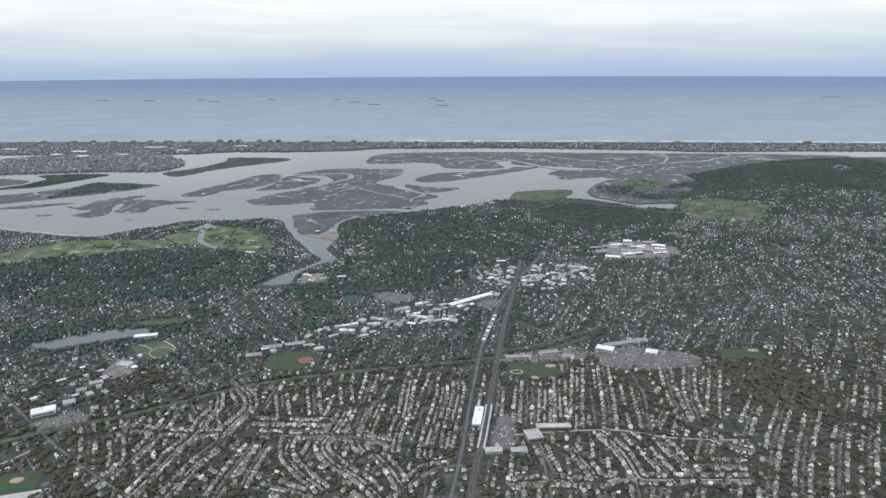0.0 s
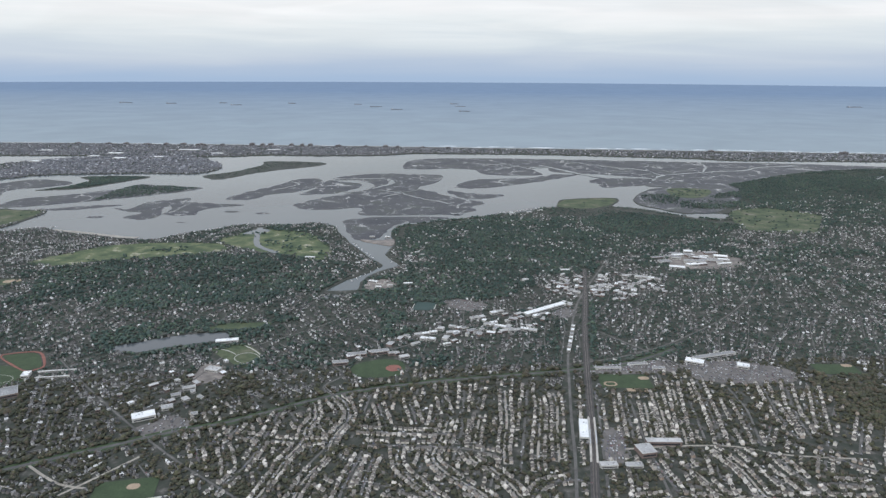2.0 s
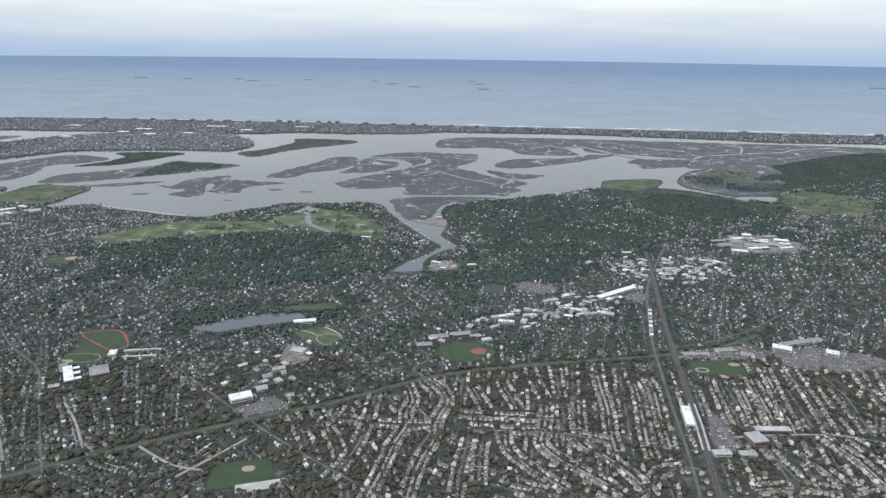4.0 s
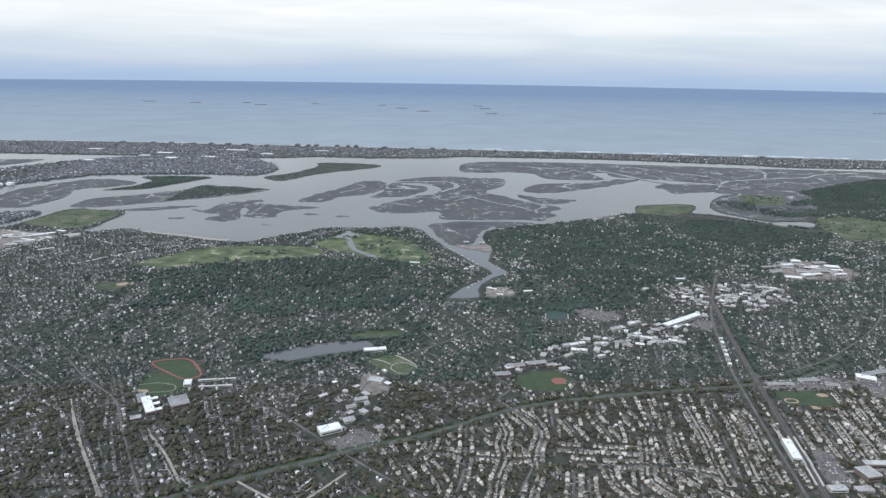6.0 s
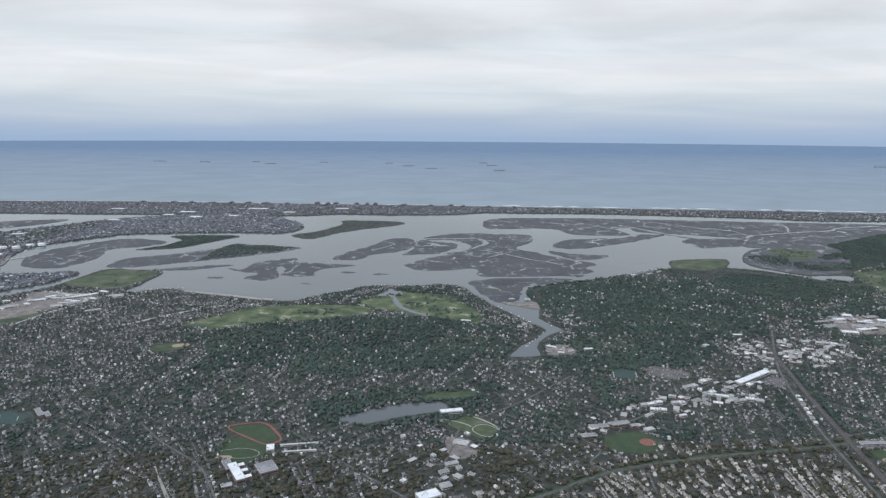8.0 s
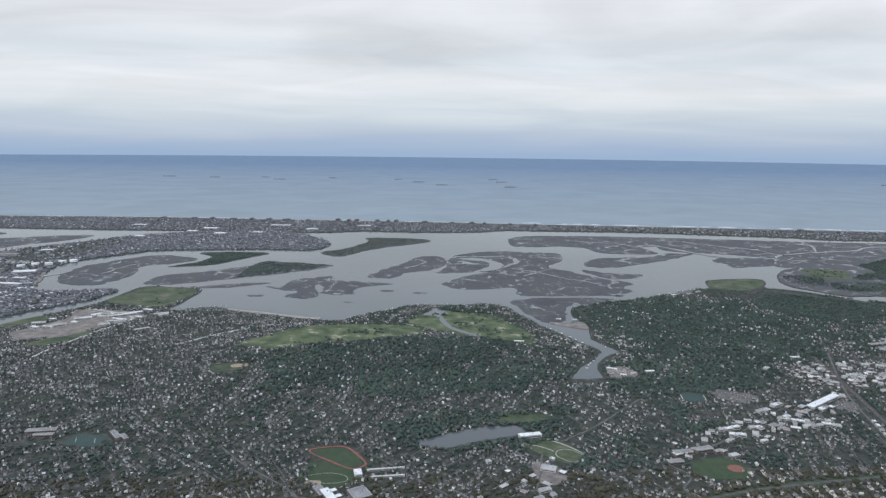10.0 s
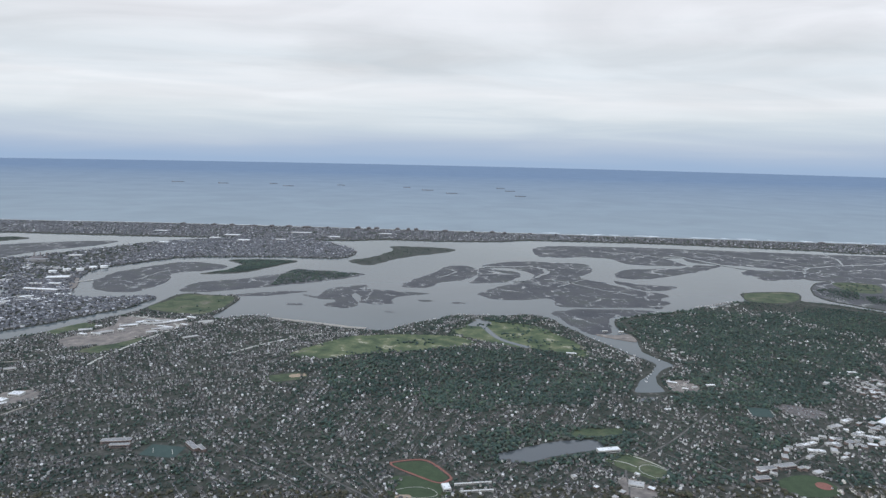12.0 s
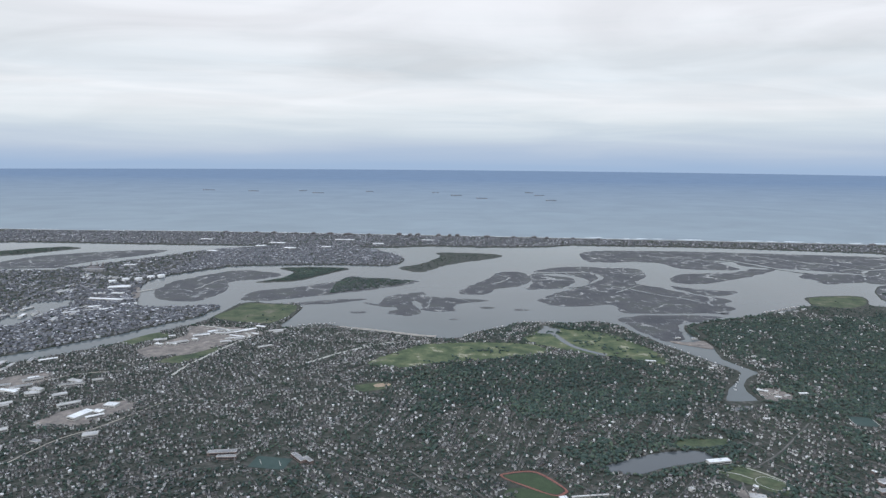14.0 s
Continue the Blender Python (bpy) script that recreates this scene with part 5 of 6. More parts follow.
STATION_STREETS = (
    [(52.4, 132), (48, 112.4)], [(55.9, 128.2), (51.9, 112)], [(60.5, 133), (55.2, 111)], [(66.3, 137.8), (58.3, 110.3)], [(73, 138.8), (68.2, 119), (65.4, 109.7)],
    [(40.8, 92.7), (49.3, 93), (56.3, 91.7), (63.1, 93), (66.9, 91.8), (77.2, 90.9), (85.4, 90.1)], [(49.3, 104.7), (50.1, 94.2)], [(55.5, 104.1), (57.6, 92.6)], [(62.7, 108.8), (64.9, 101.2), (65.2, 92.8)],
    [(68.3, 107.6), (70.7, 95.9), (71.3, 89.7)], [(73.9, 106.7), (75.7, 94.5), (76.2, 90.9)], [(83.7, 106.9), (88, 101.2), (91.4, 98.9)], [(77.5, 96.2), (87.8, 94.4)],
    [(100.4, 134.7), (88.9, 112.2)], [(88.5, 137.4), (84.4, 122.8), (82.2, 110.4)], [(94.5, 136), (89, 124), (85.5, 111)])
SCHOOL_STREETS = (
    [(-118.4, 144.6), (-110.2, 128.9), (-99.3, 112), (-92, 100)], [(-115.8, 160.2), (-108, 144.4), (-101.2, 128.7), (-94.3, 113.7)], [(-95.6, 129.8), (-90.6, 121.7), (-85.6, 113.5), (-82.6, 109.4), (-75.3, 104.3), (-66.4, 101.1)],
    [(-88.4, 129.6), (-82.5, 119.4), (-80, 114.3)], [(-86.4, 144), (-78.8, 123.6)], [(-78.7, 133.1), (-73.8, 117.1)], [(-73.1, 133), (-68.5, 117)], [(-108.9, 111.7), (-93.1, 110.9), (-84, 111.6), (-75.5, 114.8), (-64.4, 118.5)],
    [(-72.3, 111.3), (-67.3, 108.4), (-61.3, 104.7)], [(-57, 109), (-61.8, 102.3), (-65.5, 97.7)], [(-90.3, 104.7), (-85.5, 104.9), (-75.6, 99.5)],
    [(-147.6, 168.7), (-130.3, 154.3), (-124, 148)], [(-123.1, 164.3), (-113.9, 153), (-108.7, 144.5), (-103.2, 130)], [(-121.5, 145.1), (-110.1, 129.9)], [(-126.8, 142.8), (-118.4, 137.1)])
LANES = LOOP_STREETS + HILL_STREETS + STATION_STREETS + SCHOOL_STREETS
lane_zone = np.zeros_like(free)
for lane in LANES:
    mark_line(lane_zone, smooth_outline(lane, closed=False, step=6), 2.5)
house_rows = [h for h in house_rows if not lane_zone[tuple(q[0] for q in cell(np.array([h[0]]), np.array([h[1]])))]]
street_quads = [q for q in street_quads if not lane_zone[tuple(c[0] for c in cell(q[0][:1], q[0][1:]))]]
pale_quads = [False] * len(street_quads)
PALE_STREETS = LOOP_STREETS[:3] + LOOP_STREETS[4:8] + HILL_STREETS[:2] + STATION_STREETS[1:4] + STATION_STREETS[5:6] + STATION_STREETS[7:9] + SCHOOL_STREETS[:1] + SCHOOL_STREETS[2:3] + SCHOOL_STREETS[9:10]
for lane in LANES:
    line = np.array(smooth_outline(lane, closed=False, step=8))
    street_quads += list(zip(line[:-1], line[1:]))
    pale_quads += [lane in PALE_STREETS] * (len(line) - 1)
    steps = np.concatenate(([0], np.cumsum(np.linalg.norm(np.diff(line, axis=0), axis=1))))
    for side in (-1, 1):
        for q in np.arange(0.4, steps[-1] - 0.4, 1.08):
            if rng.random() < 0.10:
                continue
            q = q + rng.normal(0, 0.06)
            x, y = np.interp(q, steps, line[:, 0]), np.interp(q, steps, line[:, 1])
            dx, dy = np.interp(q + 0.3, steps, line[:, 0]) - x, np.interp(q + 0.3, steps, line[:, 1]) - y
            g = math.hypot(dx, dy) or 1.0
            off = side * (1.28 + rng.normal(0, 0.07))
            hx, hy = x + off * dy / g, y - off * dx / g
            if free[tuple(c[0] for c in cell(np.array([hx]), np.array([hy])))]:
                house_rows.insert(0, (hx, hy, math.atan2(dx, dy), side))
houses = np.array(house_rows)
lane_gap = np.zeros(len(houses), bool)
for lane in LANES:
    lane_gap |= near_line(houses[:, 0], houses[:, 1], smooth_outline(lane, closed=False, step=8), 0.85)
houses = houses[~lane_gap]
hi, hj = cell(houses[:, 0], houses[:, 1])
taken = np.zeros_like(free)
keep = np.ones(len(houses), bool)
for m, (i, j) in enumerate(zip(hi, hj)):
    block = taken[max(i - 1, 0):i + 2, max(j - 1, 0):j + 2]
    if block.sum() >= 4:
        keep[m] = False
    else:
        taken[i, j] = True
houses = houses[keep]
houses = houses[np.argsort(houses[:, 1])]

# the streets themselves
quads = np.array(street_quads)
d = quads[:, 1] - quads[:, 0]
d /= np.linalg.norm(d, axis=1)[:, None]
n2 = np.stack((-d[:, 1], d[:, 0]), 1) * np.where(np.argmin(((quads[:, 0][:, None] - seeds[None]) ** 2).sum(-1), 1) < 6, 0.27, 0.14)[:, None]
corners = np.stack((quads[:, 0] - n2, quads[:, 1] - n2, quads[:, 1] + n2, quads[:, 0] + n2), 1)
pale = np.array(pale_quads)
zz = np.full((*corners.shape[:2], 1), LAND + 0.035) + (np.arange(len(corners)) % 5)[:, None, None] * 0.004
joined_mesh("street", np.concatenate((corners, zz), 2).reshape(-1, 3), [np.arange(len(corners) * 4).reshape(-1, 4)[pale], np.arange(len(corners) * 4).reshape(-1, 4)[~pale]], [STREET, GREY_STREET], [0, 1], "network of grey and pale residential streets", "street", "structure")
for part_way in (0.0, 0.33, 0.67):
    mid = quads[:, 0] * (1 - part_way) + quads[:, 1] * part_way
    si, sj = cell(mid[:, 0], mid[:, 1])
    free[si, sj] = False


def house_arrays(x, y, turn, w, d, hw, hr, z):
    """Walls and roofs of many gabled houses at once."""
    n = len(x)
    o = np.ones(n)
    def spin(px, py, pz):
        c, s = np.cos(turn), np.sin(turn)
        return np.stack((x + c * px - s * py, y + s * px + c * py, z + pz), -1)
    e = 0.05
    drop = hr * 2 * e / w
    pts = [spin(-w / 2, -d / 2, -0.05 * o), spin(w / 2, -d / 2, -0.05 * o), spin(w / 2, d / 2, -0.05 * o), spin(-w / 2, d / 2, -0.05 * o),
           spin(-w / 2, -d / 2, hw), spin(w / 2, -d / 2, hw), spin(w / 2, d / 2, hw), spin(-w / 2, d / 2, hw),
           spin(0 * o, -d / 2, hw + hr - 0.01), spin(0 * o, d / 2, hw + hr - 0.01),
           spin(-w / 2 - e, -d / 2 - e, hw - drop + 0.02), spin(-w / 2 - e, d / 2 + e, hw - drop + 0.02), spin(0 * o, -d / 2 - e, hw + hr + 0.02),
           spin(0 * o, d / 2 + e, hw + hr + 0.02), spin(w / 2 + e, -d / 2 - e, hw - drop + 0.02), spin(w / 2 + e, d / 2 + e, hw - drop + 0.02)]
    verts = np.stack(pts, 1).reshape(-1, 3)
    base = (np.arange(n) * 16)[:, None]
    rows = lambda *f: np.concatenate([base + np.array(q)[None] for q in f])
    return verts, [rows((3, 0, 4, 7), (1, 2, 6, 5)), rows((0, 1, 5, 8, 4), (2, 3, 7, 9, 6)), rows((11, 10, 12, 13), (13, 12, 14, 15))], [0, 0, 1]


# garages, sheds and back houses between the rows
count = 60000
ix, iy = rng.uniform(-330, 330, count), rng.uniform(78, 330, count)
i, j = cell(ix, iy)
ok = free[i, j] & ~taken[i, j] & in_view(ix, iy) & ~beside_parkway(ix, iy)
ok &= rng.random(count) < np.clip(0.42 - 0.56 * wooded(ix, iy), 0.015, 0.34) * np.clip(1.8 * wave(ix, iy, 3.0, 3.0) - 0.2, 0.1, 1)
ix, iy = ix[ok], iy[ok]
i, j = cell(ix, iy)
taken[i, j] = True
m = len(ix)
verts, faces, idx = house_arrays(ix, iy, rng.uniform(0, math.pi, m), rng.uniform(0.25, 0.5, m), rng.uniform(0.35, 0.75, m), rng.uniform(0.22, 0.45, m), rng.uniform(0.08, 0.2, m), np.full(m, LAND))
joined_mesh("outbuildings", verts, faces, [HOUSE_WALL, HOUSE_ROOF], idx, "very many garages, sheds and small back houses", "outbuildings")

# driveways beside the houses of the near streets
drive = houses[(houses[:, 1] < 150) & (rng.random(len(houses)) < 0.55)]
ca, sa = np.sin(drive[:, 2]), np.cos(drive[:, 2])
ux, uy = -drive[:, 3] * sa, drive[:, 3] * ca
mid_x, mid_y = drive[:, 0] + 0.52 * ca + 0.35 * ux, drive[:, 1] + 0.52 * sa + 0.35 * uy
long, wide = rng.uniform(0.45, 0.75, len(drive)), rng.uniform(0.10, 0.17, len(drive))
pads = np.stack([np.stack((mid_x + a * long * ux + b * wide * ca, mid_y + a * long * uy + b * wide * sa, np.full(len(drive), LAND + 0.062)), -1) for a, b in ((-1, -1), (1, -1), (1, 1), (-1, 1))], 1)
joined_mesh("driveways", pads.reshape(-1, 3), [np.arange(len(drive) * 4).reshape(-1, 4)], [DRIVE], [0], "pale concrete driveways beside the houses", "driveways", "stuff")

NEAR = 300
stretch = (houses[:, 0] > -45) & (houses[:, 0] < 75)
near_index = np.nonzero(stretch)[0][:NEAR]
rest = np.ones(len(houses), bool)
rest[near_index] = False
hs = houses[rest]
m = len(hs)
ridge_across = rng.random(m) < 0.35
neat_plot = np.isin(np.argmin(((hs[:, None, :2] - seeds[None]) ** 2).sum(-1), 1), NEAT)
villa = wooded(hs[:, 0], hs[:, 1]) > 0.55
ridge_across |= neat_plot & (rng.random(m) < 0.6)
w = np.where(neat_plot, rng.uniform(0.58, 0.80, m), rng.uniform(0.32, 0.52, m) * np.where(villa, 1.15, 1.0))
dd = np.where(neat_plot, rng.uniform(0.62, 0.88, m), rng.uniform(0.42, 0.72, m) * np.where(villa, 1.15, 1.0))
high = rng.uniform(0.34, 0.52, m) * np.where(villa, 1.15, 1.0)
peak = np.where(neat_plot, rng.uniform(0.24, 0.36, m), rng.uniform(0.16, 0.34, m))
turn = -hs[:, 2] + np.where(ridge_across, 0, math.pi / 2) + rng.normal(0, 1, m) * np.where(neat_plot, 0.09, 0.2)
row = house_arrays(hs[neat_plot, 0], hs[neat_plot, 1], turn[neat_plot], w[neat_plot], dd[neat_plot], high[neat_plot], peak[neat_plot], np.full(neat_plot.sum(), LAND))
other = ~neat_plot
mixed = house_arrays(hs[other, 0], hs[other, 1], turn[other], w[other], dd[other], high[other], peak[other], np.full(other.sum(), LAND))
joined_mesh("houses", np.concatenate((row[0], mixed[0])), row[1] + [f + len(row[0]) for f in mixed[1]], [ROW_WALL, ROW_ROOF, HOUSE_WALL, HOUSE_ROOF], [0, 0, 1, 2, 2, 3],
            "very many small gabled suburban houses among trees", "houses")


def house_thing(w, d, hw, hr, chimney_x, porch):
    h = thing("house", pose(0, 0, 0), "small gabled suburban house on a narrow lot", "house", "houses along the near streets")
    wall = bmesh.new()
    vs = [wall.verts.new(p) for p in ((-w / 2, -d / 2, -0.05), (w / 2, -d / 2, -0.05), (w / 2, d / 2, -0.05), (-w / 2, d / 2, -0.05), (-w / 2, -d / 2, hw), (w / 2, -d / 2, hw),
                                      (w / 2, d / 2, hw), (-w / 2, d / 2, hw), (0, -d / 2, hw + hr), (0, d / 2, hw + hr))]
    for f in ((3, 0, 4, 7), (1, 2, 6, 5), (0, 1, 5, 8, 4), (2, 3, 7, 9, 6)):
        wall.faces.new([vs[q] for q in f])
    part("wall", wall, HOUSE_WALL_ONE, h)
    roof = bmesh.new()
    e, th = 0.06, 0.03
    drop = hr * 2 * e / w
    for side in (-1, 1):
        a = [(side * (w / 2 + e), -d / 2 - e, hw - drop), (side * (w / 2 + e), d / 2 + e, hw - drop), (0, d / 2 + e, hw + hr), (0, -d / 2 - e, hw + hr)]
        low = [roof.verts.new((px, py, pz + 0.004)) for px, py, pz in a]
        top = [roof.verts.new((px, py, pz + th)) for px, py, pz in a]
        roof.faces.new(low)
        roof.faces.new(top[::-1])
        for q in range(4):
            roof.faces.new((low[q], top[q], top[(q + 1) % 4], low[(q + 1) % 4]))
    bmesh.ops.recalc_face_normals(roof, faces=roof.faces[:])
    shell = part("roof", roof, HOUSE_ROOF_ONE, h)
    part("chimney", box(bmesh.new(), chimney_x, d * 0.2, hw + hr * 0.3, 0.09, 0.09, hr), BRICK_ONE, shell)
    for sx in (-1, 1):
        part("window", box(bmesh.new(), sx * w * 0.24, -d / 2 - 0.008, hw * 0.45, w * 0.2, 0.02, hw * 0.34), GLASS, h)
    if porch:
        part("porch", box(bmesh.new(), 0, -d / 2 - 0.11, 0, w * 0.8, 0.22, hw * 0.5, taper=0.9), HOUSE_ROOF_ONE, h)
    return h


models = [house_thing(*q) for q in ((0.66, 0.80, 0.48, 0.30, 0.16, True), (0.74, 0.66, 0.44, 0.32, -0.18, False), (0.60, 0.86, 0.52, 0.28, 0.15, True), (0.78, 0.62, 0.42, 0.34, -0.2, False))]
for m, (x, y, h, side) in enumerate(houses[near_index]):
    base = models[m % 4]
    place_at = pose(x, y, LAND, 0, 0, math.degrees(-h) + (180 if m % 3 == 1 and abs(h) > 1.6 else 0))
    if m < 4:
        base.matrix_world = place_at
    else:
        copy_thing(base, place_at)

# towns across the bay: low houses packed close
fx, fy = [], []
for outline, count, box_x, box_y in ((TOWN_OUTLINE, 15000, (-460, -135), (255, 605)), (BARRIER_OUTLINE, 13000, (-560, 520), (535, 720))):
    px, py = rng.uniform(*box_x, count * 3), rng.uniform(*box_y, count * 3)
    ok = inside(px, py, outline)
    if outline is BARRIER_OUTLINE:
        ok &= inside(px, py + 7, outline) & inside(px, py - 2, outline)
        ok &= rng.random(len(px)) < np.where(px > 60, 0.5, 1.0)
    else:
        ok &= (rng.random(len(px)) < np.where((px < -330) | ((py > 400) & (px < -300)), 0.3, 1.0))
        ok &= ~inside(px, py, [(-331, 345), (-334, 362), (-314, 370), (-311, 352), (-314, 312), (-324, 312)])
    fx.append(np.round(px[ok][:count] / 2.2) * 2.2 + rng.normal(0, 0.45, min(count, ok.sum())))
    fy.append(py[ok][:count])
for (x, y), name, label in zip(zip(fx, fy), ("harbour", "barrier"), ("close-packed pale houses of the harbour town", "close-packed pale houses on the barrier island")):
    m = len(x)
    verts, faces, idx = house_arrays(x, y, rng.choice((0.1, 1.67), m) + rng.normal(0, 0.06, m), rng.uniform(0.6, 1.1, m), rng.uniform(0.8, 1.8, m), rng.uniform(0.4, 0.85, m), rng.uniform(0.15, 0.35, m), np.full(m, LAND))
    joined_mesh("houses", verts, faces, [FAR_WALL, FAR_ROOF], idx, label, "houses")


# apartment towers along the ocean beach
def tower(x, y, w, d, h):
    t = thing("apartment_tower", pose(x, y, LAND, 0, 0, -8), "grey apartment block beside the ocean beach", "apartment block", "beach-front towers")
    part("wall", box(bmesh.new(), 0, 0, 0, w, d, h), TOWER_WALL, t)
    top = part("roof", box(bmesh.new(), 0, 0, h, w + 0.1, d + 0.1, 0.15), GREY_ROOF, t)
    part("plant_room", box(bmesh.new(), w * 0.1, 0, h + 0.15, w * 0.3, d * 0.5, 0.45), TOWER_WALL, top)
    floors = max(3, int(h / 0.55))
    for q in range(floors):
        part("window_band", box(bmesh.new(), 0, -d / 2 - 0.02, 0.2 + q * (h - 0.3) / floors, w * 0.92, 0.05, 0.22), GLASS, t)


for x, w, h in ((-297, 7, 3.0), (-279, 6, 3.2), (-256, 9, 2.8), (-237, 5, 3.6), (-220, 7, 3.2), (-201, 10, 3.4), (-180, 5, 2.4), (-149, 6, 4.6), (-138, 5, 4.2), (-130, 6, 4.2), (-109, 5, 4.2), (-98, 4, 4.4), (-90, 5, 4.2),
                (-61, 7, 3.8), (-34, 5, 2.8), (-14, 6, 3.6), (-2, 4, 3.2), (23, 5, 2.8), (48, 4, 2.6), (-330, 6, 2.6), (300, 6, 2.8), (420, 9, 3.6)):
    edge_y = np.interp(x, [-524, -359, -87, 60, 195, 353, 460], [722, 714, 682, 661, 641, 617, 598])
    tower(x, edge_y - 8 - (x % 5), w * 0.8, 3.0, h * 0.62)
for x, y, w, d in ((-268, 594, 9, 5), (-258, 615, 14, 6), (-200, 640, 18, 5), (-166, 612, 10, 5), (-120, 640, 12, 4), (-330, 640, 12, 5), (-240, 580, 10, 6), (-300, 560, 8, 5), (-210, 588, 8, 5)):
    flat_building(x, y, w, d, 1.0, -6, WHITE_ROOF, PALE_WALL, "large white-roofed building in the shore town", "building", "shore town halls", units=1)

# ---- trees ----
g = (1 + 5 ** 0.5) / 2
ICO_V = np.array([(-1, g, 0), (1, g, 0), (-1, -g, 0), (1, -g, 0), (0, -1, g), (0, 1, g), (0, -1, -g), (0, 1, -g), (g, 0, -1), (g, 0, 1), (-g, 0, -1), (-g, 0, 1)]) / math.sqrt(1 + g * g)
tri = []
for a in range(12):
    for b in range(a + 1, 12):
        for c in range(b + 1, 12):
            if all(np.linalg.norm(ICO_V[p] - ICO_V[q]) < 1.1 for p, q in ((a, b), (b, c), (a, c))):
                flip = np.dot(np.cross(ICO_V[b] - ICO_V[a], ICO_V[c] - ICO_V[a]), ICO_V[a]) < 0
                tri.append((a, c, b) if flip else (a, b, c))
ICO_F = np.array(tri)


OCT_V = np.array([(1, 0, 0), (-1, 0, 0), (0, 1, 0), (0, -1, 0), (0, 0, 1), (0, 0, -1)]) * 1.12
OCT_F = np.array([(0, 2, 4), (2, 1, 4), (1, 3, 4), (3, 0, 4), (2, 0, 5), (1, 2, 5), (3, 1, 5), (0, 3, 5)])


def crown(clumps, seed, light=False):
    """A crown of unit width as uneven clumps of leaves."""
    r = np.random.default_rng(seed)
    vs, fs = [], []
    for k in range(clumps):
        size = 0.36 if clumps > 1 else 0.5
        shape, sides = (OCT_V, OCT_F) if light else (ICO_V, ICO_F)
        v = shape * size * r.uniform(0.72, 1.25, (len(shape), 1)) * (1, 1, 0.9)
        if light:
            v = v @ np.array(Euler(r.uniform(-1, 1, 3)).to_matrix())
        if clumps > 1:
            q = k * math.tau / (clumps - 1)
            v = v + ((0, 0, 0.62) if k == 0 else (0.3 * math.cos(q) * r.uniform(0.6, 1.2), 0.3 * math.sin(q) * r.uniform(0.6, 1.2), r.uniform(0.3, 0.5)))
        else:
            v = v + (0, 0, 0.42)
        fs.append(sides + len(shape) * k)
        vs.append(v)
    return np.concatenate(vs), np.concatenate(fs)


def tree_mass(name, x, y, size, tall, clumps, label, z=LAND, light=True, leaves=LEAVES):
    kinds = [crown(clumps, s, light) for s in range(9)]
    pick = rng.integers(0, 9, len(x))
    vs, fs, at = [], [], 0
    for k, (v, f) in enumerate(kinds):
        sel = np.nonzero(pick == k)[0]
        a = rng.uniform(0, math.tau, len(sel))
        c, s = np.cos(a)[:, None], np.sin(a)[:, None]
        px = (c * v[None, :, 0] - s * v[None, :, 1]) * size[sel, None] + x[sel, None]
        py = (s * v[None, :, 0] + c * v[None, :, 1]) * size[sel, None] + y[sel, None]
        pz = v[None, :, 2] * tall[sel, None] + z
        vs.append(np.stack((px, py, pz), -1).reshape(-1, 3))
        fs.append((f[None] + (np.arange(len(sel)) * len(v))[:, None, None]).reshape(-1, 3) + at)
        at += len(sel) * len(v)
    return joined_mesh(name, np.concatenate(vs), [np.concatenate(fs)], [leaves], [0], label, "trees")


# gardens open towards the north of many houses in the woods
i, j = cell(houses[:, 0], houses[:, 1])
garden = (wooded(houses[:, 0], houses[:, 1]) > 0.55) & (rng.random(len(houses)) < 0.5)
for step in range(5):
    for shift in (-1, 0, 1):
        taken[np.clip(i[garden] + shift, 0, NX - 1), np.clip(j[garden] - step, 0, NY - 1)] = True

count = 900000
tx, ty = rng.uniform(-330, 400, count), rng.uniform(76, 500, count)
i, j = cell(tx, ty)
ok = free[i, j] & ~taken[i, j] & in_view(tx, ty)
wd = wooded(tx, ty)
ok &= rng.random(count) < np.where(wd > 0.6, 1.0, np.where((tx < -32) & ((tx > -135) | (ty < 195)), 0.48, 0.36) + 0.8 * wd)
ok &= rng.random(count) < np.where(wd > 0.6, 1.0, np.clip(2.4 * wave(tx, ty, 2.6, 6.0) - 0.3, 0.10, 1.4))
ok &= rng.random(count) < np.where(ty > 330, 0.75, 1.0)
tx, ty, wd = tx[ok], ty[ok], wd[ok]
size = rng.uniform(0.55, 1.05, len(tx)) * rng.choice((0.75, 1.1, 1.5), len(tx), p=(0.40, 0.42, 0.18)) * np.where(wd > 0.6, 1.25, np.where(ty < 140, 0.90, 0.80))
# one crown to a cell of its own size, so that they stand side by side
pitch = np.where(ty > 330, 0.92, np.where(wd > 0.6, 0.74, 0.62))
key = np.floor(tx / pitch).astype(np.int64) * 100003 + np.floor(ty / pitch).astype(np.int64)
_, first = np.unique(key, return_index=True)
tx, ty, size, wd = tx[first], ty[first], size[first], wd[first]
tall = np.minimum(size * rng.uniform(0.5, 0.85, len(tx)), 1.3)
close = ty < 150
order = np.argsort(ty)
near_trees = [q for q in order if -45 < tx[q] < 75 and size[q] > 0.7][:300]
single = np.zeros(len(tx), bool)
single[near_trees] = True
a = close & ~single
tree_mass("trees", tx[a], ty[a], size[a], tall[a], 5, "dull green spring trees between the houses", leaves=GARDEN_LEAVES)
a = ~close & ~single & (ty > 225)
tree_mass("trees", tx[a], ty[a], size[a], tall[a], 2, "dark green woods on the far side of town")
mid = ~close & ~single & (ty <= 225)
a = mid & (wd > 0.6)
tree_mass("trees", tx[a], ty[a], size[a], tall[a], 3, "dark green woods round the lake and parkway")
a = mid & (wd <= 0.6)
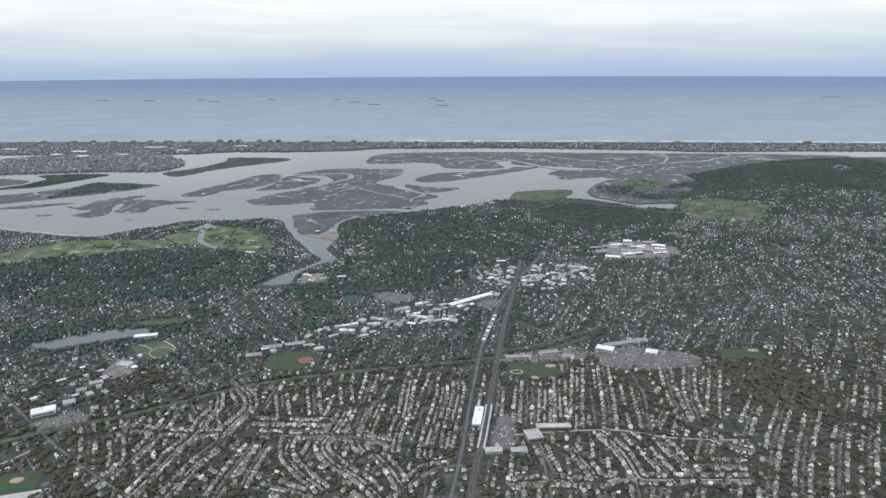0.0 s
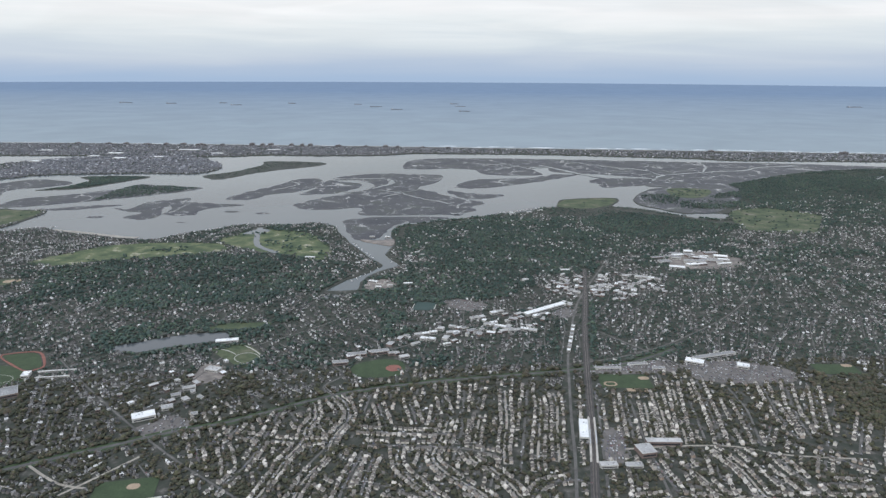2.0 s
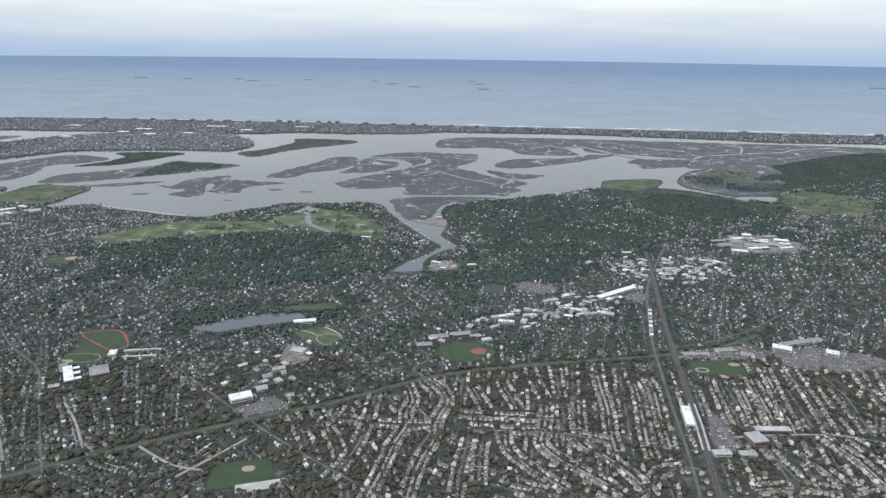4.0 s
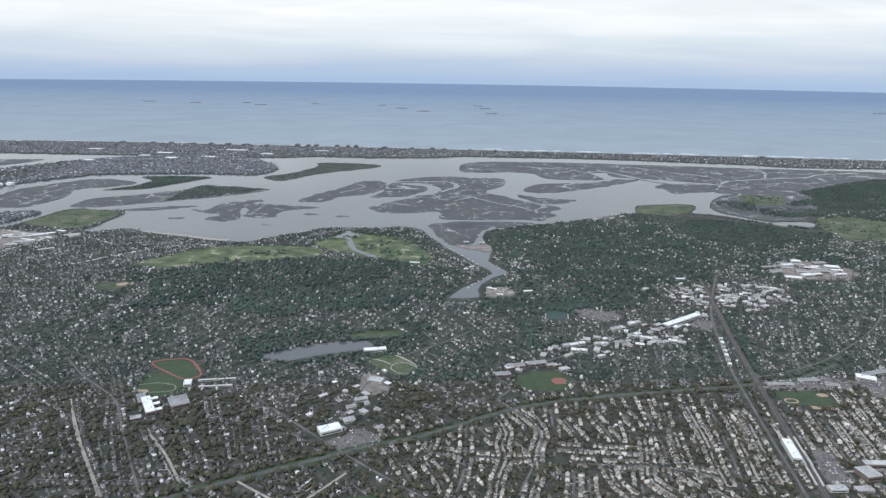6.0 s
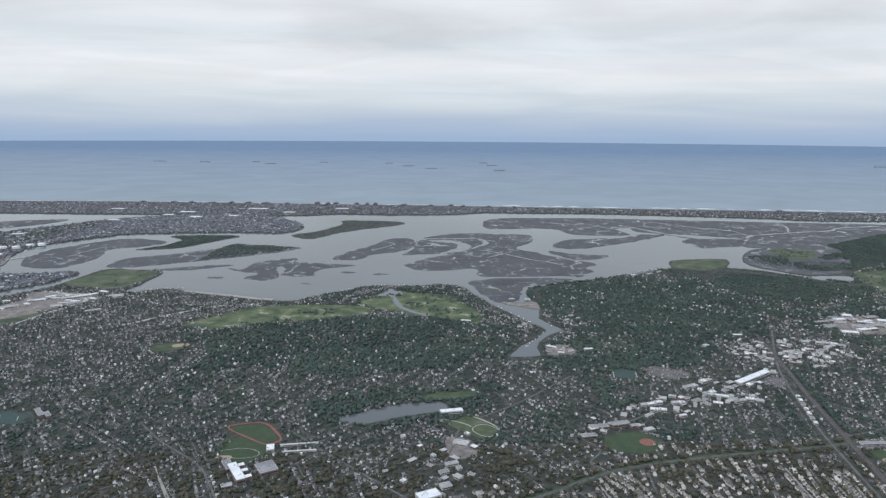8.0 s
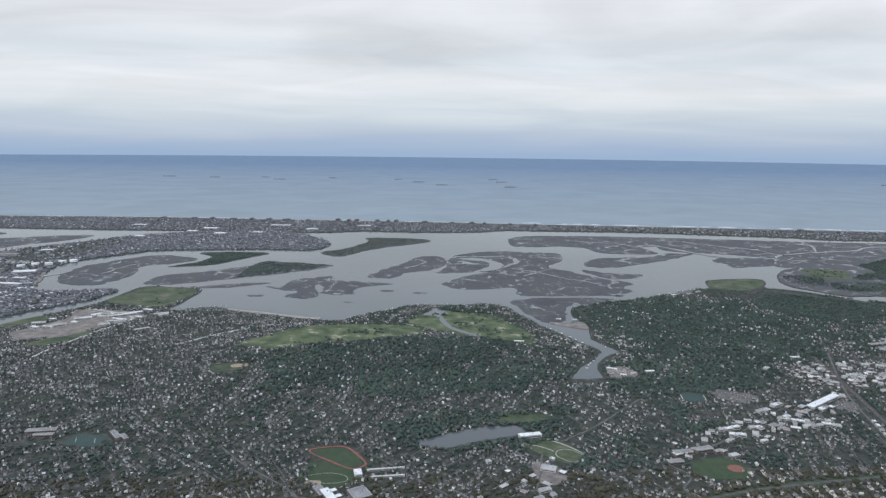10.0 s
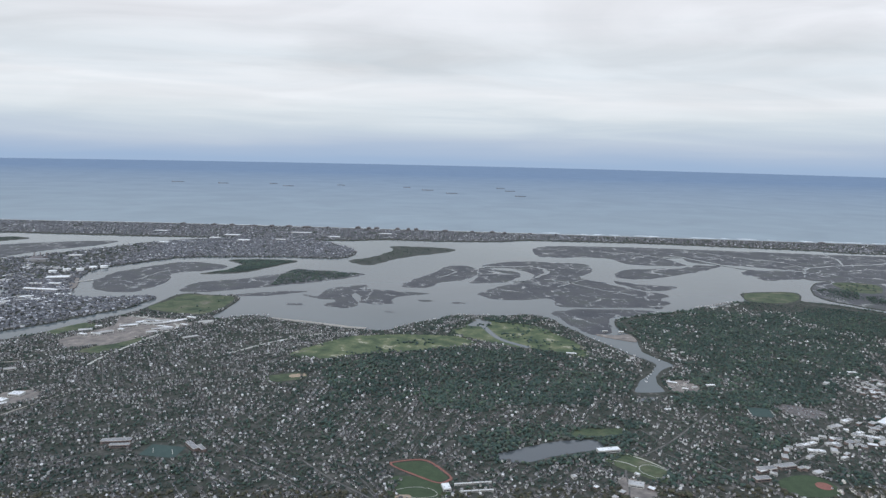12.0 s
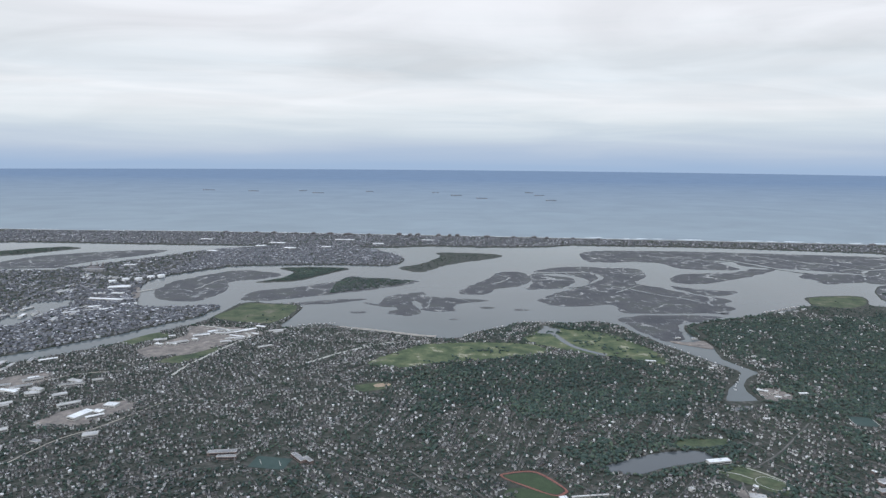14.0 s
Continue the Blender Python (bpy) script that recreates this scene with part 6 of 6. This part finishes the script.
tree_mass("trees", tx[a], ty[a], size[a], tall[a], 2, "dull green garden trees just in leaf")

# trees of the open grounds, the islands and the far shores
ox, oy, oz = [], [], []
for outline, number, z in [(p, 260, LAND) for p in GOLF_COURSES] + [(p, 50, LAND) for p in MEADOWS[2:4]] + [(p, 8, LAND) for p in MEADOWS[:2]] + [(ISLANDS["wooded"], 2000, LOW), (ISLANDS["point"], 500, LOW), (ISLANDS["long"], 2600, LOW), (ISLANDS["far_bar"], 700, LOW)]:
    xs, ys = [p[0] for p in outline], [p[1] for p in outline]
    px, py = rng.uniform(min(xs), max(xs), number * 2), rng.uniform(min(ys), max(ys), number * 2)
    ok = inside(px, py, outline) & inside(px, py + 2, outline) & inside(px, py - 2, outline)
    if outline in GOLF_COURSES:
        ok &= wave(px, py, 9, 8.0) > 0.62
    if outline is ISLANDS["long"]:
        ok &= px > -180
    ox.append(px[ok]), oy.append(py[ok]), oz.append(np.full(ok.sum(), z))
for outline, box_x, box_y, number in ((TOWN_OUTLINE, (-460, -135), (255, 605), 3600), (BARRIER_OUTLINE, (-560, 520), (535, 715), 4000)):
    px, py = rng.uniform(*box_x, number * 2), rng.uniform(*box_y, number * 2)
    ok = inside(px, py, outline) & inside(px, py + 6, outline) & ~inside(px, py, [(-335, 340), (-338, 366), (-310, 374), (-306, 350), (-310, 306), (-328, 306)])
    ox.append(px[ok][:number]), oy.append(py[ok][:number]), oz.append(np.full(min(number, ok.sum()), LAND))
ox, oy, oz = np.concatenate(ox), np.concatenate(oy), np.concatenate(oz)
size = np.where(oz == LOW, rng.uniform(0.6, 1.25, len(ox)), rng.uniform(0.8, 1.6, len(ox)))
tree_mass("trees", ox, oy, size, size * 0.6, 1, "dark trees and scrub on islands and far shores", z=0.2)


def tree_thing(seed):
    t = thing("tree", pose(0, 0, 0), "round-crowned suburban tree coming into leaf", "tree", "near garden trees")
    trunk = bmesh.new()
    bmesh.ops.create_cone(trunk, cap_ends=True, segments=6, radius1=0.06, radius2=0.03, depth=0.5, matrix=Matrix.Translation((0, 0, 0.2)))
    for q in range(3):
        b = q * 2.1 + seed
        m = Matrix.Translation((0.08 * math.cos(b), 0.08 * math.sin(b), 0.45)) @ Matrix.Rotation(b, 4, "Z") @ Matrix.Rotation(0.6, 4, "Y")
        bmesh.ops.create_cone(trunk, cap_ends=True, segments=4, radius1=0.025, radius2=0.008, depth=0.3, matrix=m)
    part("trunk", trunk, BARK, t)
    v, f = crown(7, 100 + seed)
    data = bpy.data.meshes.new("crown")
    data.from_pydata((v + (0, 0, 0.12)).tolist(), [], f.tolist())
    data.materials.append(LEAVES_ONE)
    c = new("crown", data)
    c.parent = t
    return t


tree_models = [tree_thing(s) for s in range(5)]
for m, q in enumerate(near_trees):
    at = pose(tx[q], ty[q], LAND, 0, 0, random.uniform(0, 360))
    if m < 5:
        tree_models[m].matrix_world = at
    else:
        copy_thing(tree_models[m % 5], at)

# ---- parked cars and moored boats ----
cx, cy = [], []
for pts in CAR_PARKS:
    xs, ys = [p[0] for p in pts], [p[1] for p in pts]
    for row in np.arange(min(ys), max(ys), 0.9):
        px = np.arange(min(xs), max(xs), 0.34)
        px = px[rng.random(len(px)) < 0.3]
        py = np.full(len(px), row) + rng.normal(0, 0.03, len(px))
        ok = inside(px, py, pts)
        i, j = cell(px, py)
        cx.append(px[ok]), cy.append(py[ok])
lot_cars = sum(len(q) for q in cx)
kerb = quads[(quads[:, 0, 1] < 160) & (rng.random(len(quads)) < 0.5)]
kd = kerb[:, 1] - kerb[:, 0]
kd /= np.linalg.norm(kd, axis=1)[:, None]
spot = kerb[:, 0] + kd * rng.uniform(0, 1, (len(kerb), 1)) + np.stack((kd[:, 1], -kd[:, 0]), 1) * rng.choice((-0.2, 0.2), (len(kerb), 1))
cx.append(spot[:, 0]), cy.append(spot[:, 1])
cx, cy = np.concatenate(cx), np.concatenate(cy)
m = len(cx)
facing = np.concatenate((rng.normal(0, 0.05, lot_cars), np.arctan2(-kd[:, 0], kd[:, 1])))
verts, faces, idx = house_arrays(cx, cy, facing, np.full(m, 0.19), np.full(m, 0.44), np.full(m, 0.09), np.full(m, 0.06), np.full(m, LAND + 0.08))
joined_mesh("parked_cars", verts, faces, [CARS], [0, 0, 0], "parked cars in car parks and along the streets", "cars")


# ---- jetties and moored boats ----
def jetty(x, y, length, turn):
    t = thing("jetty", pose(x, y, 0.05, 0, 0, turn), "narrow weathered timber jetty over the water", "jetty", "jetties along the bay")
    part("deck", box(bmesh.new(), 0, length / 2, 0.2, 0.3, length, 0.05), BOARDS, t)
    for q in range(3):
        part("pile", box(bmesh.new(), 0.14, length * (0.3 + 0.33 * q), -0.4, 0.06, 0.06, 0.7), BARK, t)


def boat(x, y, length, turn):
    t = thing("motor_boat", pose(x, y, 0, 0, 0, turn), "small white motor boat moored near the shore", "boat", "moored boats")
    hull = bmesh.new()
    h, b = length / 2, length * 0.17
    loops = [[hull.verts.new((px * k, py * k, z)) for px, py in ((-h, -b), (h * 0.4, -b), (h, 0), (h * 0.4, b), (-h, b))] for z, k in ((-0.05, 0.85), (0.16, 1.0))]
    for q in range(5):
        hull.faces.new((loops[0][q], loops[0][(q + 1) % 5], loops[1][(q + 1) % 5], loops[1][q]))
    hull.faces.new(loops[1])
    part("hull", hull, WHITE_ROOF, t)
    part("cabin", box(bmesh.new(), -h * 0.1, 0, 0.16, length * 0.35, b * 1.3, 0.16, taper=0.8), PALE_WALL, t)


BOARDS = mottled("weathered_boards", ((0.3, (0.20, 0.18, 0.155)), (0.7, (0.32, 0.29, 0.26))), 1.5, 8.0, 0.9)
for x0, y0, x1, y1, number in ((-11, 254, -22, 282, 7), (-9, 242, -20, 223, 6), (-3, 246, -4, 268, 4), (52, 339, 80, 354, 24), (-108, 294, -88, 311, 16), (-185, 313, -168, 317, 8), (-233, 348, -250, 352, 10), (-42, 322, -30, 308, 5), (-60, 319, -78, 320, 5)):
    for q in range(number):
        f = (q + random.uniform(0.2, 0.8)) / number
        x, y = x0 + (x1 - x0) * f, y0 + (y1 - y0) * f
        side = 1 if y0 > 280 and x0 < 0 or x0 > 20 else (1 if x0 == -3 else -1)
        if y0 > 280 and (x0 < -30 or x0 > 20):
            jetty(x, y - 0.4, random.uniform(2.0, 3.6), random.uniform(-10, 25))
            boat(x + random.uniform(0.4, 1.0), y + random.uniform(1.5, 3.5), random.uniform(0.8, 1.5), random.uniform(60, 120))
        else:
            boat(x - side * random.uniform(0.2, 0.6), y, random.uniform(0.8, 1.4), random.uniform(40, 140))


# ---- ships at anchor ----
def ship(x, y, length, turn, tanker):
    s = thing("cargo_ship", pose(x, y, 0, 0, 0, turn), "dark hulled tanker riding at anchor off the coast" if tanker else "dark hulled bulk carrier riding at anchor off the coast", "ship", "ships at anchor")
    half, beam = length / 2, length * 0.075
    for name, z0, z1, mat in (("boot_topping", -0.3, 0.25, BOOT_HAZED), ("hull", 0.25, 1.35, HULL_HAZED)):
        bm = bmesh.new()
        loops = []
        for z in (z0, z1):
            k = 1 + 0.05 * (z > 1)
            loops.append([bm.verts.new((px * k, py, z)) for px, py in ((-half, -beam * 0.7), (-half * 0.9, -beam), (half * 0.72, -beam), (half * 0.9, -beam * 0.55), (half, 0), (half * 0.9, beam * 0.55), (half * 0.72, beam), (-half * 0.9, beam), (-half, beam * 0.7))])
        for q in range(9):
            bm.faces.new((loops[0][q], loops[0][(q + 1) % 9], loops[1][(q + 1) % 9], loops[1][q]))
        bm.faces.new(loops[1])
        bm.faces.new(loops[0][::-1])
        part(name, bm, mat, s)
    bridge = part("superstructure", box(bmesh.new(), -half * 0.78, 0, 1.35, length * 0.09, beam * 1.6, 1.4, taper=0.85), SUPER, s)
    part("funnel", box(bmesh.new(), -half * 0.9, 0, 1.35, length * 0.03, beam * 0.5, 1.7, taper=0.8), HULL_HAZED, bridge)
    if tanker:
        part("pipe_rack", box(bmesh.new(), 0, 0, 1.35, length * 0.6, 0.4, 0.35), DECK, s)
        part("manifold", box(bmesh.new(), 0, 0, 1.35, 0.8, beam * 1.5, 0.6), DECK, s)
    else:
        for q in range(5):
            part("hatch", box(bmesh.new(), half * (-0.5 + 0.28 * q), 0, 1.35, length * 0.09, beam * 1.3, 0.35), DECK, s)
    part("foremast", box(bmesh.new(), half * 0.88, 0, 1.35, 0.25, 0.25, 1.3), SUPER, s)


for k, (x, y, length, turn) in enumerate(((-636, 1620, 29, 2), (-522, 1588, 24, -4), (-410, 1610, 18, 3), (-360, 1520, 25, 2), (-250, 1600, 18, 0), (-94, 1560, 17, 0), (-50, 1450, 25, 6), (-5, 1345, 23, -3), (130, 1585, 20, 4), (134, 1470, 22, 2), (125, 1288, 21, 0), (1037, 1472, 40, 4))):
    ship(x, y, length, turn, k % 2 == 0)
